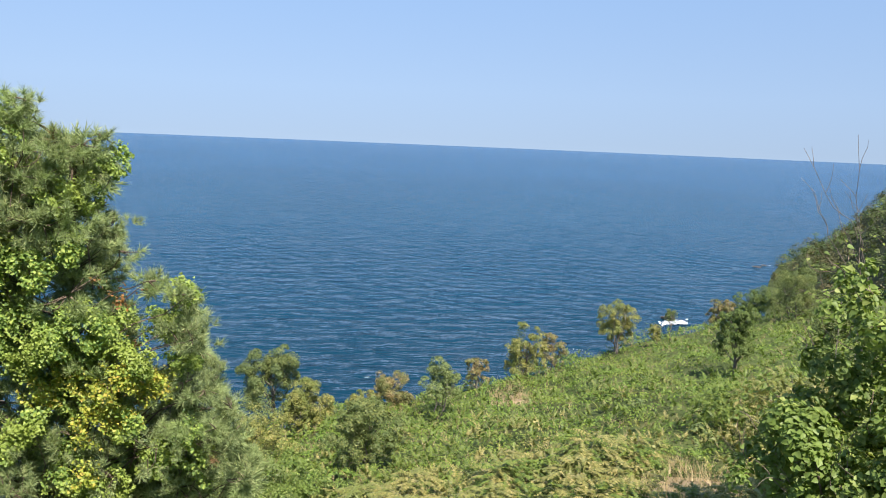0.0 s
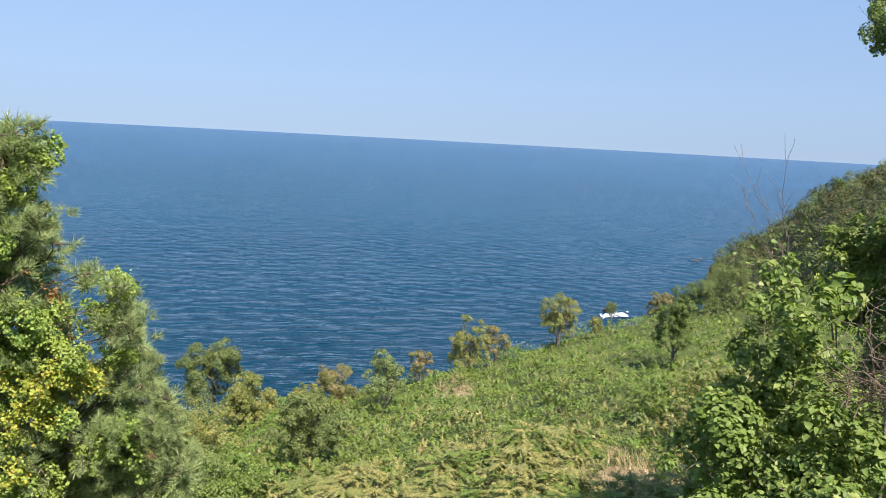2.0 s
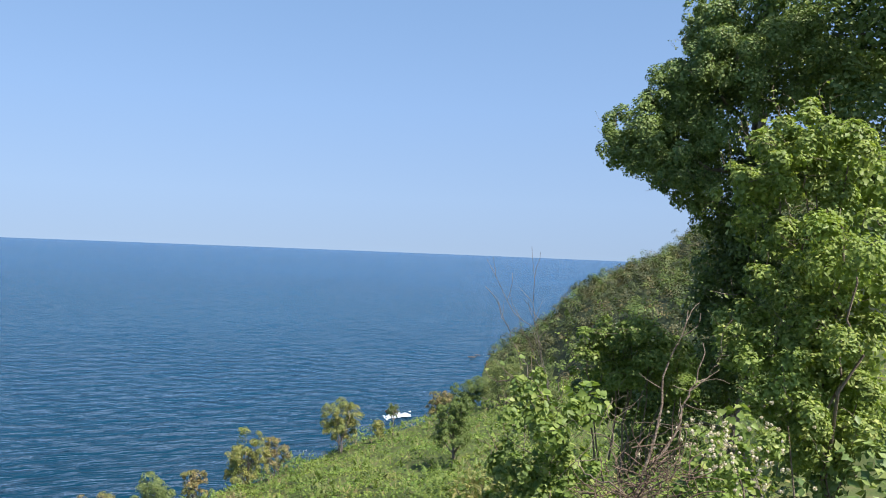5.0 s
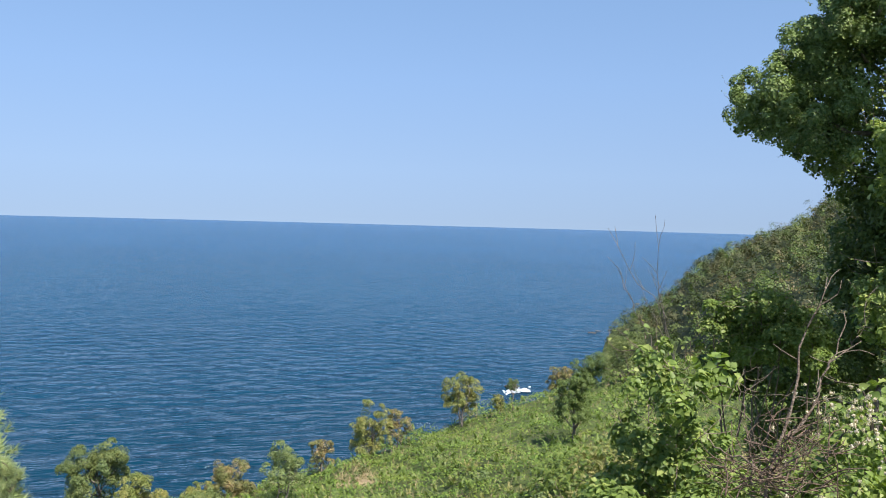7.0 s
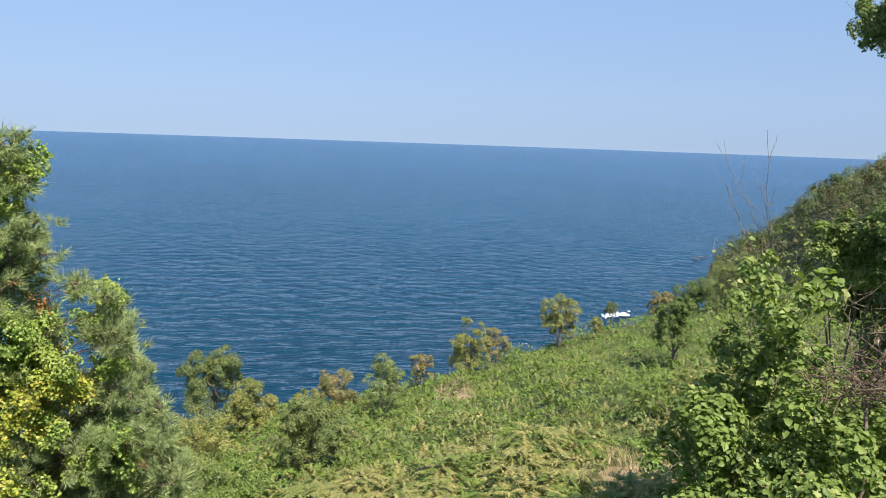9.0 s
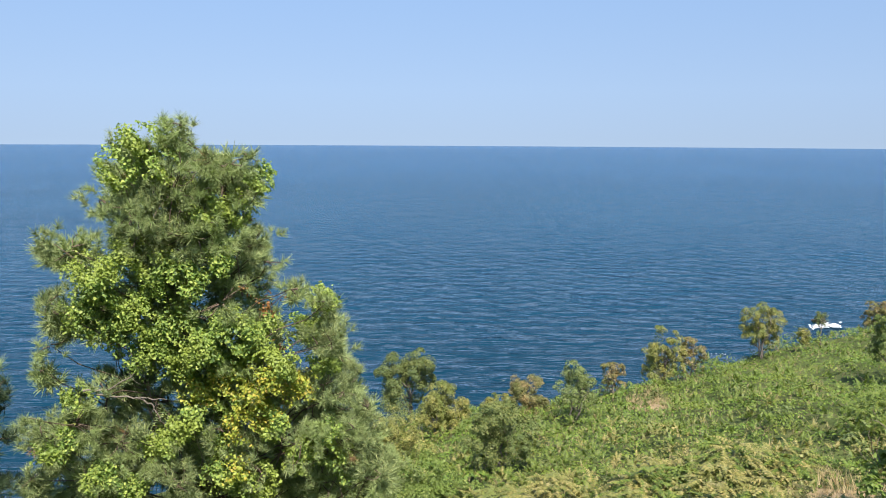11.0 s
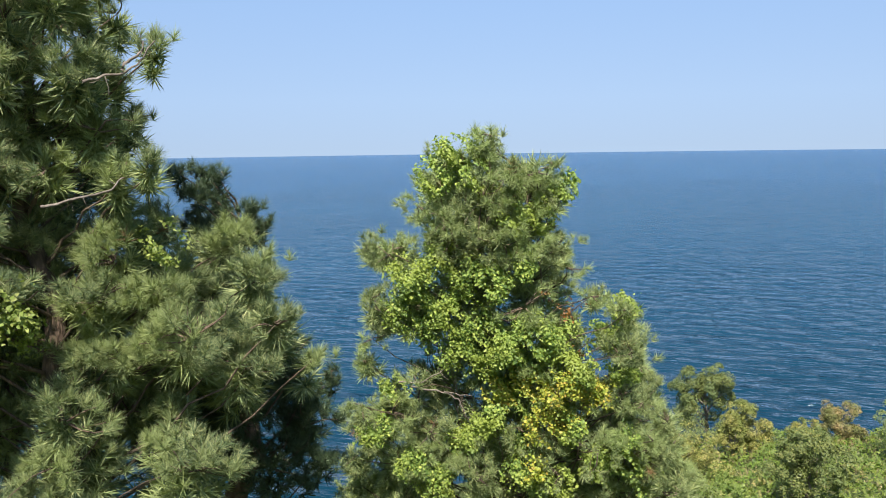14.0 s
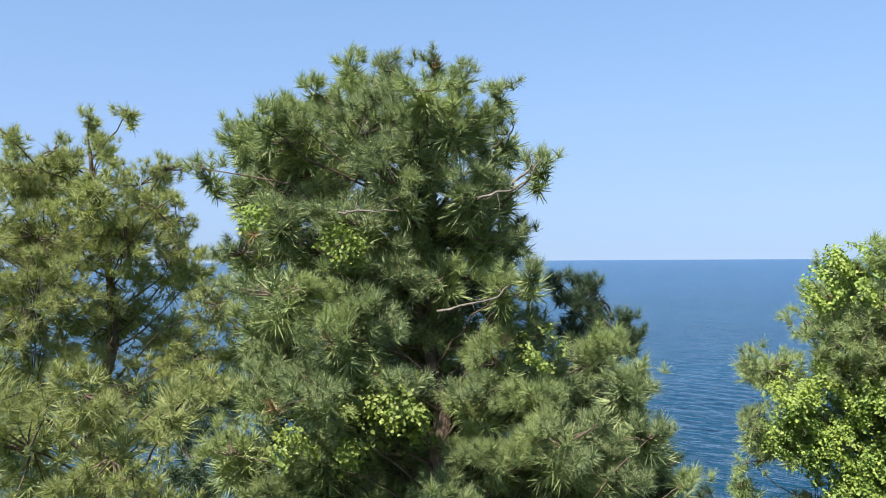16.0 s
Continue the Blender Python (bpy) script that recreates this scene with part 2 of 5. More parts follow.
M_tree_turn = leaf_material("tree_leaves_turning", [(0.0, (0.13, 0.18, 0.045)), (0.6, (0.24, 0.28, 0.075)), (1.0, (0.39, 0.38, 0.13))], (0.18, 0.22, 0.055), 1.0, 0.25)
M_tree_rust = leaf_material("tree_leaves_rust", [(0.0, (0.12, 0.16, 0.055)), (0.5, (0.23, 0.22, 0.085)), (1.0, (0.38, 0.29, 0.15))], (0.17, 0.19, 0.06), 1.2, 0.25)
M_fluff = leaf_material("seed_fluff", [(0.0, (0.50, 0.52, 0.40)), (1.0, (0.72, 0.73, 0.60))], None, 1, 0.3, 0.8)
M_bark = solid_material("pine_bark", [(0.3, (0.06, 0.045, 0.035)), (0.7, (0.20, 0.15, 0.11))], 14.0, 0.9, 0.8, 30.0, (1, 1, 0.3))
M_twig = solid_material("bare_twig", [(0.3, (0.11, 0.08, 0.06)), (0.7, (0.26, 0.21, 0.16))], 20.0, 0.85, 0.4, 60.0)
M_brush = solid_material("brushwood", [(0.3, (0.085, 0.06, 0.043)), (0.7, (0.23, 0.165, 0.12))], 20.0, 0.85, 0.4, 60.0)
M_bark_grey = solid_material("grey_bark", [(0.3, (0.10, 0.085, 0.07)), (0.7, (0.24, 0.21, 0.18))], 10.0, 0.9, 0.5, 30.0)

# ---------------- mesh helpers ----------------
rng = np.random.default_rng(7)


def raw_mesh(name, V, F, mat, smooth=False):
    """V (n, 3); F a list of index arrays, each (m, k)."""
    me = bpy.data.meshes.new(name)
    V = np.asarray(V, dtype=np.float32)
    loops = np.concatenate([f.ravel() for f in F]).astype(np.int32)
    sizes = np.concatenate([np.full(len(f), f.shape[1]) for f in F]).astype(np.int32)
    starts = np.concatenate([[0], np.cumsum(sizes)[:-1]]).astype(np.int32)
    me.vertices.add(len(V))
    me.vertices.foreach_set("co", V.ravel())
    me.loops.add(len(loops))
    me.loops.foreach_set("vertex_index", loops)
    me.polygons.add(len(sizes))
    me.polygons.foreach_set("loop_start", starts)
    me.polygons.foreach_set("loop_total", sizes)
    if smooth:
        me.polygons.foreach_set("use_smooth", np.ones(len(sizes), dtype=bool))
    me.materials.append(mat)
    me.update(calc_edges=True)
    me.validate()
    return me


def bare_part(name, V, F, mat, parent, label="", smooth=False, kind=""):
    ob = tagged(new(name, raw_mesh(name, V, F, mat, smooth)), kind=kind)
    if parent is not None:
        ob.parent = parent
    if label:
        ob["label"] = label
    return ob


def unit(a):
    return a / (np.linalg.norm(a, axis=-1, keepdims=True) + 1e-9)


def scatter(tmpls, P, D, S, r, flat=None):
    """Copies of small template meshes (verts, faces) at P, their +z along D, scaled by S, spun at random. One joined V, F."""
    P, D, S = np.asarray(P), unit(np.asarray(D)), np.asarray(S)
    pick = r.integers(0, len(tmpls), len(P))
    Vs, Fs, base = [], [], 0
    for k, (tv, tf) in enumerate(tmpls):
        sel = np.where(pick == k)[0]
        if not len(sel):
            continue
        d = D[sel]
        ref = unit(r.normal(size=d.shape)) if flat is None else flat[sel]
        x = unit(np.cross(ref, d))
        y = np.cross(d, x)
        v = P[sel][:, None] + S[sel][:, None, None] * (tv[None, :, 0:1] * x[:, None] + tv[None, :, 1:2] * y[:, None] + tv[None, :, 2:3] * d[:, None])
        n = len(tv)
        Vs.append(v.reshape(-1, 3))
        Fs.append((tf[None] + (base + np.arange(len(sel)) * n)[:, None, None]).reshape(-1, tf.shape[1]))
        base += len(sel) * n
    return np.concatenate(Vs), Fs


def pieces(name, meshes, P, D, S, r, parent):
    """Single objects on shared meshes, placed as scatter() places them."""
    for p, d, k in zip(P, unit(np.asarray(D)), S):
        x = unit(np.cross(unit(r.normal(size=3)), d))
        y = np.cross(d, x)
        ob = new(name, meshes[r.integers(0, len(meshes))])
        ob.parent = parent
        ob.matrix_basis = Matrix([[x[i] * k, y[i] * k, d[i] * k, p[i]] for i in range(3)] + [[0, 0, 0, 1]])


def front(P, n):
    """Of points in a thing's own space, whose -y side faces the terrace: the n foremost."""
    order = np.argsort(P[:, 1])
    mask = np.zeros(len(P), dtype=bool)
    mask[order[:n]] = True
    return mask


def tubes(paths, sides=5):
    """Tapered tubes: paths is a list of (points (m, 3), radii (m,))."""
    Vs, Fs, base = [], [], 0
    ang = np.arange(sides) * 2 * math.pi / sides
    for pts, rad in paths:
        pts = np.asarray(pts, float)
        rad = np.asarray(rad, float)
        tan = unit(np.gradient(pts, axis=0))
        ref = np.where(np.abs(tan[:, 2:3]) > 0.9, np.array([[1.0, 0, 0]]), np.array([[0, 0, 1.0]]))
        x = unit(np.cross(tan, ref))
        y = np.cross(tan, x)
        ring = pts[:, None] + rad[:, None, None] * (np.cos(ang)[None, :, None] * x[:, None] + np.sin(ang)[None, :, None] * y[:, None])
        m = len(pts)
        Vs.append(ring.reshape(-1, 3))
        i = np.arange(m - 1)[:, None] * sides
        j = np.arange(sides)[None]
        q = np.stack([i + j, i + (j + 1) % sides, i + sides + (j + 1) % sides, i + sides + j], -1).reshape(-1, 4) + base
        Fs.append(q)
        base += m * sides
    return np.concatenate(Vs), Fs


def bent(a, b, r, sag=0.1, n=6):
    """A wavering line from a to b."""
    a, b = np.asarray(a, float), np.asarray(b, float)
    t = np.linspace(0, 1, n)[:, None]
    L = np.linalg.norm(b - a)
    p = a + (b - a) * t
    p = p + np.sin(t * math.pi) * r.normal(size=3) * L * sag + r.normal(size=(n, 3)) * L * 0.02 * np.sin(t * math.pi)
    return p


def ball_points(r, n):
    return unit(r.normal(size=(n, 3)))


# ---- leaf, frond and needle templates ----
def t_needles(r, n, length=0.095, width=0.0024, shoot=0.10):
    """A pine shoot along +z: needles set round its end, those at the tip pointing forward, the older ones standing out."""
    V, F = [], []
    for k in range(n):
        q = r.random()
        th = 0.15 + 1.2 * (1 - q) ** 0.6 + 0.18 * r.normal()
        ph = r.random() * 2 * math.pi
        d = np.array([math.sin(th) * math.cos(ph), math.sin(th) * math.sin(ph), math.cos(th)])
        s = unit(np.cross(d, r.normal(size=3)))
        o = np.array([0, 0, shoot * (q - 0.8)])
        L = length * (0.75 + 0.4 * r.random())
        V += [o - s * width, o + s * width, o + d * L]
        F.append([3 * k, 3 * k + 1, 3 * k + 2])
    return np.array(V), np.array(F)


def t_vine(kind):
    """A broad leaf with three to five points, folded along the midrib and drooping at the tip, its face along +z."""
    pts = [(0, -0.45), (0.30, -0.52), (0.52, -0.18), (0.34, 0.02), (0.50, 0.34), (0.20, 0.30), (0, 0.68)] if kind != 1 else \
          [(0, -0.42), (0.34, -0.40), (0.46, -0.02), (0.36, 0.22), (0.18, 0.46), (0, 0.72)]
    wide = [0.85, 0.72, 0.7][kind]
    ring = [(x * wide, y) for x, y in pts] + [(-x * wide, y) for x, y in pts[-2:0:-1]]
    V = [(x, y, 0.28 * abs(x) - 0.18 * max(0, y) ** 2) for x, y in ring] + [(0, 0.05, 0.0)]
    n = len(ring)
    F = [(n, k, (k + 1) % n) for k in range(n)]
    return np.array(V), np.array(F)


def t_leaf(w=0.32):
    V = np.array([(0, -0.5, 0), (-w, 0.0, 0.10), (0, 0.55, -0.06), (w, 0.0, 0.10)])
    return V, np.array([(0, 2, 1), (0, 3, 2)])


def t_heart(wide):
    """A plain broad leaf with six corners, folded along the midrib."""
    ring = [(0, -0.42), (0.44, -0.30), (0.36, 0.18), (0, 0.68), (-0.36, 0.18), (-0.44, -0.30)]
    V = np.array([(x * wide, y, 0.25 * abs(x) - 0.12 * max(0, y) ** 2) for x, y in ring])
    return V, np.array([(0, 1, 3), (1, 2, 3), (0, 3, 5), (3, 4, 5)])


def t_frond(r, pairs=9):
    """A bracken frond: an arching stalk with pairs of tapering leaflets, 1 long, lying along +y and rising in +z."""
    V, F = [], []

    def at(u):
        return np.array([0, u * 0.85, 0.55 * u - 0.42 * u * u])
    for k in range(pairs):
        u = 0.18 + 0.8 * k / pairs
        half = 0.23 * (1 - u) ** 0.75 + 0.03
        a, b = at(u), at(u + 0.125)
        for s in (-1, 1):
            droop = -0.12 * half - 0.05 * r.random()
            tip = a + np.array([s * half, half * 0.35, droop])
            i = len(V)
            V += [a, b, tip]
            F.append([i, i + 1, i + 2] if s < 0 else [i, i + 2, i + 1])
    i = len(V)
    V += [np.array([-0.012, 0, 0]), np.array([0.012, 0, 0]), at(1.0)]
    F.append([i, i + 1, i + 2])
    return np.array(V), np.array(F)


def t_blade(r, n=5):
    V, F = [], []
    for k in range(n):
        a = r.random() * 2 * math.pi
        lean = 0.15 + 0.6 * r.random()
        h = 0.6 + 0.5 * r.random()
        o = np.array([math.cos(a), math.sin(a), 0]) * 0.06
        tip = o + np.array([math.cos(a) * lean, math.sin(a) * lean, h])
        s = np.array([-math.sin(a), math.cos(a), 0]) * 0.02
        V += [o - s, o + s, tip]
        F.append([3 * k, 3 * k + 1, 3 * k + 2])
    return np.array(V), np.array(F)


T_TUFT = [t_needles(rng, 84, 0.088, 0.0019, 0.05) for _ in range(4)]
T_TUFT_FAR = [t_needles(rng, 54, 0.092, 0.0026, 0.05) for _ in range(4)]
T_TUFT_LONG = [t_needles(rng, 30, 0.13, 0.0062, 0.10) for _ in range(3)]
T_VINE = [t_vine(k) for k in range(3)]
T_BROAD = [t_heart(0.85), t_heart(1.0), t_heart(0.7)]
T_LEAF = [t_leaf(0.32), t_leaf(0.42), t_leaf(0.26)]
T_FROND = [t_frond(rng, p) for p in (6, 7, 6, 6)]
T_BLADE = [t_blade(rng, 5) for _ in range(3)]

# ---------------- the lie of the land ----------------
TURN = radians(9.8)       # the coast runs along this azimuth
EDGE_AZ = np.radians(np.array([-180, -30, -15, -5, 2.7, 8, 13.5, 22, 27, 36, 50, 100]))
EDGE_R = np.array([90, 88, 84, 74, 66, 60, 52, 47, 46, 43, 40, 38])


def coast_xy(x, y):
    return x * math.cos(TURN) + y * math.sin(TURN), -x * math.sin(TURN) + y * math.cos(TURN)


def world_xy(u, v):
    return u * math.cos(TURN) - v * math.sin(TURN), u * math.sin(TURN) + v * math.cos(TURN)


def lumps(x, y, s, seed):
    return (np.sin(x * s + seed) * np.cos(y * s * 1.13 + 2 * seed) + 0.5 * np.sin(x * s * 2.3 + y * s * 1.7 + seed) + 0.3 * np.cos(y * s * 4.1 - x * s * 3.3 + seed)) / 1.8


def smax(a, b, k=1.5):
    h = np.clip(0.5 + 0.5 * (a - b) / k, 0, 1)
    return b * (1 - h) + a * h + k * h * (1 - h)


def land(x, y):
    """Height of the ground over the sea: terrace, embankment, grassy bench with its brink, wooded slope."""
    x, y = np.asarray(x, float), np.asarray(y, float)
    u, v = coast_xy(x, y)
    r, az = np.hypot(u, v), np.arctan2(-u, v)
    bench = 33.42 + 0.244 * u - 0.095 * v
    edge = np.interp(az, EDGE_AZ, EDGE_R)
    over = np.maximum(r - edge, 0)
    bench = bench - 1.1 * over * over / (over + 3.0) + (0.28 * lumps(x, y, 0.35, 1.0) + 0.16 * lumps(x, y, 1.05, 6.0)) * np.clip(r / 20, 0, 1)
    terrace = 38.4 - 0.85 * np.maximum(np.maximum(v - 1.6, -0.95 * u - 0.3 * v - 1.3), 0)
    near = smax(np.minimum(terrace, 38.4), bench, 1.0)
    uc = 3.0 - np.maximum(240 - v, 0) * 0.03 + 0.0013 * np.maximum(v - 260, 0) ** 2
    s = u - uc
    far = np.where(s < 0, 0.78 * s, np.interp(s, [0, 17, 22, 28, 33.7, 45.5, 55, 65, 72, 174], [0, 7.5, 13, 20, 24.9, 30.1, 34.4, 38.2, 45.3, 100])) + 0.9 * lumps(x, y, 0.07, 3.0) * np.clip(s / 20, 0, 1)
    return np.maximum(smax(near, np.where(v > 30, far, -30), 3.0), -6.0)


def land1(x, y):
    return float(land(np.array([x]), np.array([y]))[0])


def spot(az, r):
    """Ground point at an azimuth (degrees) and a distance from the terrace."""
    x, y = -r * math.sin(radians(az)), r * math.cos(radians(az))
    return x, y, land1(x, y)


def build_ground():
    az = np.radians(np.linspace(-180, 180, 241))
    rr = np.concatenate([np.linspace(0.02, 90, 100), np.linspace(92, 520, 60)])
    A, R = np.meshgrid(az, rr, indexing="ij")
    X, Y = -R * np.sin(A + TURN), R * np.cos(A + TURN)
    Z = land(X, Y)
    V = np.stack([X, Y, Z], -1).reshape(-1, 3)
    n, m = len(az), len(rr)
    i, j = np.meshgrid(np.arange(n - 1), np.arange(m - 1), indexing="ij")
    F = np.stack([i * m + j, i * m + j + 1, (i + 1) * m + j + 1, (i + 1) * m + j], -1).reshape(-1, 4)
    ob = new("ground", raw_mesh("ground", V, [F], M_soil, True))
    return tagged(ob, "steep green coastal hillside falling to the sea", "hillside", kind="structure")


def swell_height(x, y, r):
    """Short wind waves whose crests run along azimuth 38 degrees from +X, dying out in the distance."""
    g = np.random.default_rng(5)
    z = 0 * x
    for k in range(26):
        length = g.uniform(2.4, 8.5)
        way = radians(128 + 42 * g.normal())
        z = z + 0.0031 * length * np.sin((x * math.cos(way) + y * math.sin(way)) * 2 * math.pi / length + g.uniform(0, 6.3)) * np.clip(1.5 - r * 0.36 / (length * 22), 0, 1)
    return z * (0.7 + 0.5 * lumps(x, y, 0.05, 2.0))


def build_sea():
    a = np.radians(np.concatenate([np.arange(-12, 90, 0.42), np.arange(90, 348, 6.0)]))
    rr = np.concatenate([[1.0, 40, 80], 108 * (560 / 108) ** np.linspace(0, 1, 270), [700, 1200, 2400, 4900]])
    A, R = np.meshgrid(a, rr, indexing="ij")
    X, Y = -R * np.sin(A), R * np.cos(A)
    fade = np.clip((R - 100) / 10, 0, 1) * np.clip((560 - R) / 400, 0, 1) * np.clip((np.degrees(A) + 13) / 4, 0, 1) * np.clip((91 - np.degrees(A)) / 4, 0, 1)
    V = np.stack([X, Y, swell_height(X, Y, R) * fade], -1).reshape(-1, 3)
    n, m = len(a), len(rr)
    i, j = np.meshgrid(np.arange(n), np.arange(m - 1), indexing="ij")
    k = (i + 1) % n
    F = np.stack([i * m + j, i * m + j + 1, k * m + j + 1, k * m + j], -1).reshape(-1, 4)
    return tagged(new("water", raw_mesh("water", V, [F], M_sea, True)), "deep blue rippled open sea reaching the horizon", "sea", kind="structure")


build_ground()
build_sea()


# ---------------- trees ----------------
def tree_root(name, x, y, z, label, category, group="", yaw=0.0):
    e = new(name)
    e.matrix_world = pose(x, y, z, 0, 0, yaw)
    return tagged(e, label, category, group)


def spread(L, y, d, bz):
    """Centres of lobes (x, z, radius) at depths y before or behind the trunk's plane, scaled about the camera's eye to
    keep their place in its view.
    """
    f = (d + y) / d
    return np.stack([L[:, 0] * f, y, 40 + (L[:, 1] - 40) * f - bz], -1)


def lobed_pine(az0, d, base_drop, lobes, seed, label, density=1.0, deep=0.55, mat=None, name="pine_tree", trunk_x=None, tmpl=None, singles=0, hemi=True, inner=160, fore=()):
    """A pine whose crown is made of lobes (x, z, radius) about the trunk's upright plane; x to the right of the view, z over the sea.
    Trunk, a limb for each lobe, twigs, tufts of needles, some dead ones."""
    r = np.random.default_rng(seed)
    mat = mat or M_needle
    bx, by = -d * math.sin(radians(az0)), d * math.cos(radians(az0))
    bz = land1(bx, by) if base_drop is None else base_drop
    root = tree_root(name, bx, by, bz, label, "pine tree", "pines on the slope", az0)
    L = np.array(lobes, float)
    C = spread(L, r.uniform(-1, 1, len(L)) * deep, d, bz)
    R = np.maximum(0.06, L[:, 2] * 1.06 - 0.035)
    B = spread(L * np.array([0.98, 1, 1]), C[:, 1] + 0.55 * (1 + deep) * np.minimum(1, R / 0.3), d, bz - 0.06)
    C = np.concatenate([C, B - np.array([0, 0, 0.16])])
    R = np.concatenate([R, R * 1.12])
    many = np.full(len(L), 270.0)
    Ci, Ri = C, np.concatenate([R[:len(L)] * 0.72, R[len(L):] * 0.92])      # the mass of older needles within and behind
    C, R = C[:len(L)], R[:len(L)]
    if fore:        # boughs that stand out before the rest
        A = np.array(fore, float)
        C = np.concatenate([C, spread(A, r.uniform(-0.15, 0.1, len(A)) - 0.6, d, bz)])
        R = np.concatenate([R, A[:, 2]])
        many = np.concatenate([many, np.full(len(A), 230.0)])
    top = C[:, 2].max()
    cx = float(np.average(C[:, 0], weights=R ** 2)) if trunk_x is None else trunk_x
    tp = bent((cx, 0.7 * deep, -0.3), (cx + 0.1, 0.5 * deep, top - 0.4), r, 0.02, 14)
    trunk = bare_part("trunk", *tubes([(tp, np.linspace(0.17, 0.02, 14))], 9), M_bark, root, "rough brown pine bark", True)
    twigs = []
    P, D, S = [], [], []
    for k0, (c, q) in enumerate(zip(C, R)):
        zz = max(0.3, c[2] - 0.5 * abs(c[0] - cx) - 0.25)
        k = np.interp(zz, tp[:, 2], tp[:, 0])
        k2 = np.interp(zz, tp[:, 2], tp[:, 1])
        limb = bent((k, k2, zz), c, r, 0.06, 7)
        bare_part("limb", *tubes([(limb, np.linspace(0.013, 0.004, 7))], 6), M_bark, trunk, "", True)
        n = int(max(12, density * many[k0] * q ** 1.55))
        nb = max(4, n // 5)
        bough = ball_points(r, nb)
        if hemi:
            bough[:, 2] = np.where(bough[:, 2] < -0.25, -bough[:, 2], bough[:, 2]) * 0.85
        far_out = q * (0.5 + 0.44 * r.random(nb) ** 0.7)
        on = r.integers(0, nb, n)
        dirs = unit(bough[on] + ball_points(r, n) * 0.35)
        pos = c + bough[on] * far_out[on][:, None] + ball_points(r, n) * np.array([1, 1, 0.6]) * (0.03 + 0.12 * r.random(n))[:, None]
        P.append(pos)
        aim_d = unit(dirs * 0.9 + np.array([0, -0.1, 0.7]) + r.normal(size=(n, 3)) * 0.22)
        D.append(aim_d)
        S.append(r.uniform(0.75, 1.15, n))
        for i in range(n):
            if r.random() < 0.18:
                twigs.append((bent(c + dirs[i] * q * 0.1, pos[i], r, 0.12, 4), np.linspace(0.007, 0.003, 4)))
    P, D, S = np.concatenate(P), np.concatenate(D), np.concatenate(S)
    k = np.maximum(4, inner * Ri ** 1.6).astype(int)
    on = np.repeat(np.arange(len(Ri)), k)
    push = ball_points(r, len(on))
    Q = Ci[on] + push * (Ri[on] * 0.85 * r.random(len(on)) ** 0.4)[:, None] + np.array([0, 0.1, -0.05])
    V, F = scatter(T_TUFT_LONG, Q, unit(push + np.array([0, 0, 0.5])), r.uniform(0.8, 1.15, len(on)), r)
    bare_part("inner_needles", V, F, mat, root, "older needles within the crown", kind="stuff")
    bare_part("twig", *tubes(twigs, 4), M_bark, root, kind="stuff")
    dead = r.random(len(P)) < 0.004
    if singles:
        near = front(P, singles) & ~dead
        shared = [raw_mesh("needle_tuft", tv, [tf], mat) for tv, tf in (tmpl or T_TUFT)]
        pieces("needle_tuft", shared, P[near], D[near], S[near], r, root)
        P, D, S, dead = P[~near], D[~near], S[~near], dead[~near]
    V, F = scatter(tmpl or T_TUFT, P[~dead], D[~dead], S[~dead], r)
    bare_part("needles", V, F, mat, root, "tufts of long green needles", kind="stuff")
    if dead.sum() > 2:
        V, F = scatter(T_TUFT_LONG, P[dead], D[dead], S[dead] * 0.8, r)
        bare_part("dead_needles", V, F, M_needle_dry, root, "withered brown needles", kind="stuff")
    return root


def leaf_cloud(r, C, R, n_per, size, up=0.35, shell=(0.55, 1.0), clump=0.0):
    """Leaves in the outer layer of lobes: places, facings and sizes. With clump, they gather in small domes with gaps between."""
    P, D, S = [], [], []
    for c, q in zip(C, R):
        n = int(max(12, n_per * q * q * (1.0 if q < 0.7 else 0.5)))
        if clump:
            k = max(4, int(1.15 / clump ** 2))
            cd = unit(ball_points(r, k) + np.array([0, 0, 0.2]))
            qs = np.maximum(q * clump * r.uniform(0.65, 1.3, k), size * 1.3)
            cc = c + cd * (q * r.uniform(0.5, 0.9, k))[:, None]
            i = r.integers(0, k, n)
            d = unit(ball_points(r, n) + cd[i] * 0.6 + np.array([0, 0, 0.35]))
            P.append(cc[i] + d * (qs[i] * r.uniform(0.65, 1.1, n))[:, None])
            D.append(unit(d + np.array([0, 0, up]) + r.normal(size=(n, 3)) * 0.38))
        else:
            d = ball_points(r, n)
            rad = q * (shell[0] + (shell[1] - shell[0]) * r.random(n) ** 0.7)
            wob = 1 + 0.18 * np.sin(d[:, 0] * 5 + c[0] * 3) * np.cos(d[:, 2] * 4 + c[2])
            P.append(c + d * (rad * wob)[:, None])
            D.append(unit(d + np.array([0, 0, up]) + r.normal(size=(n, 3)) * 0.45))
        S.append(size * r.uniform(0.6, 1.25, n))
    return np.concatenate(P), np.concatenate(D), np.concatenate(S)


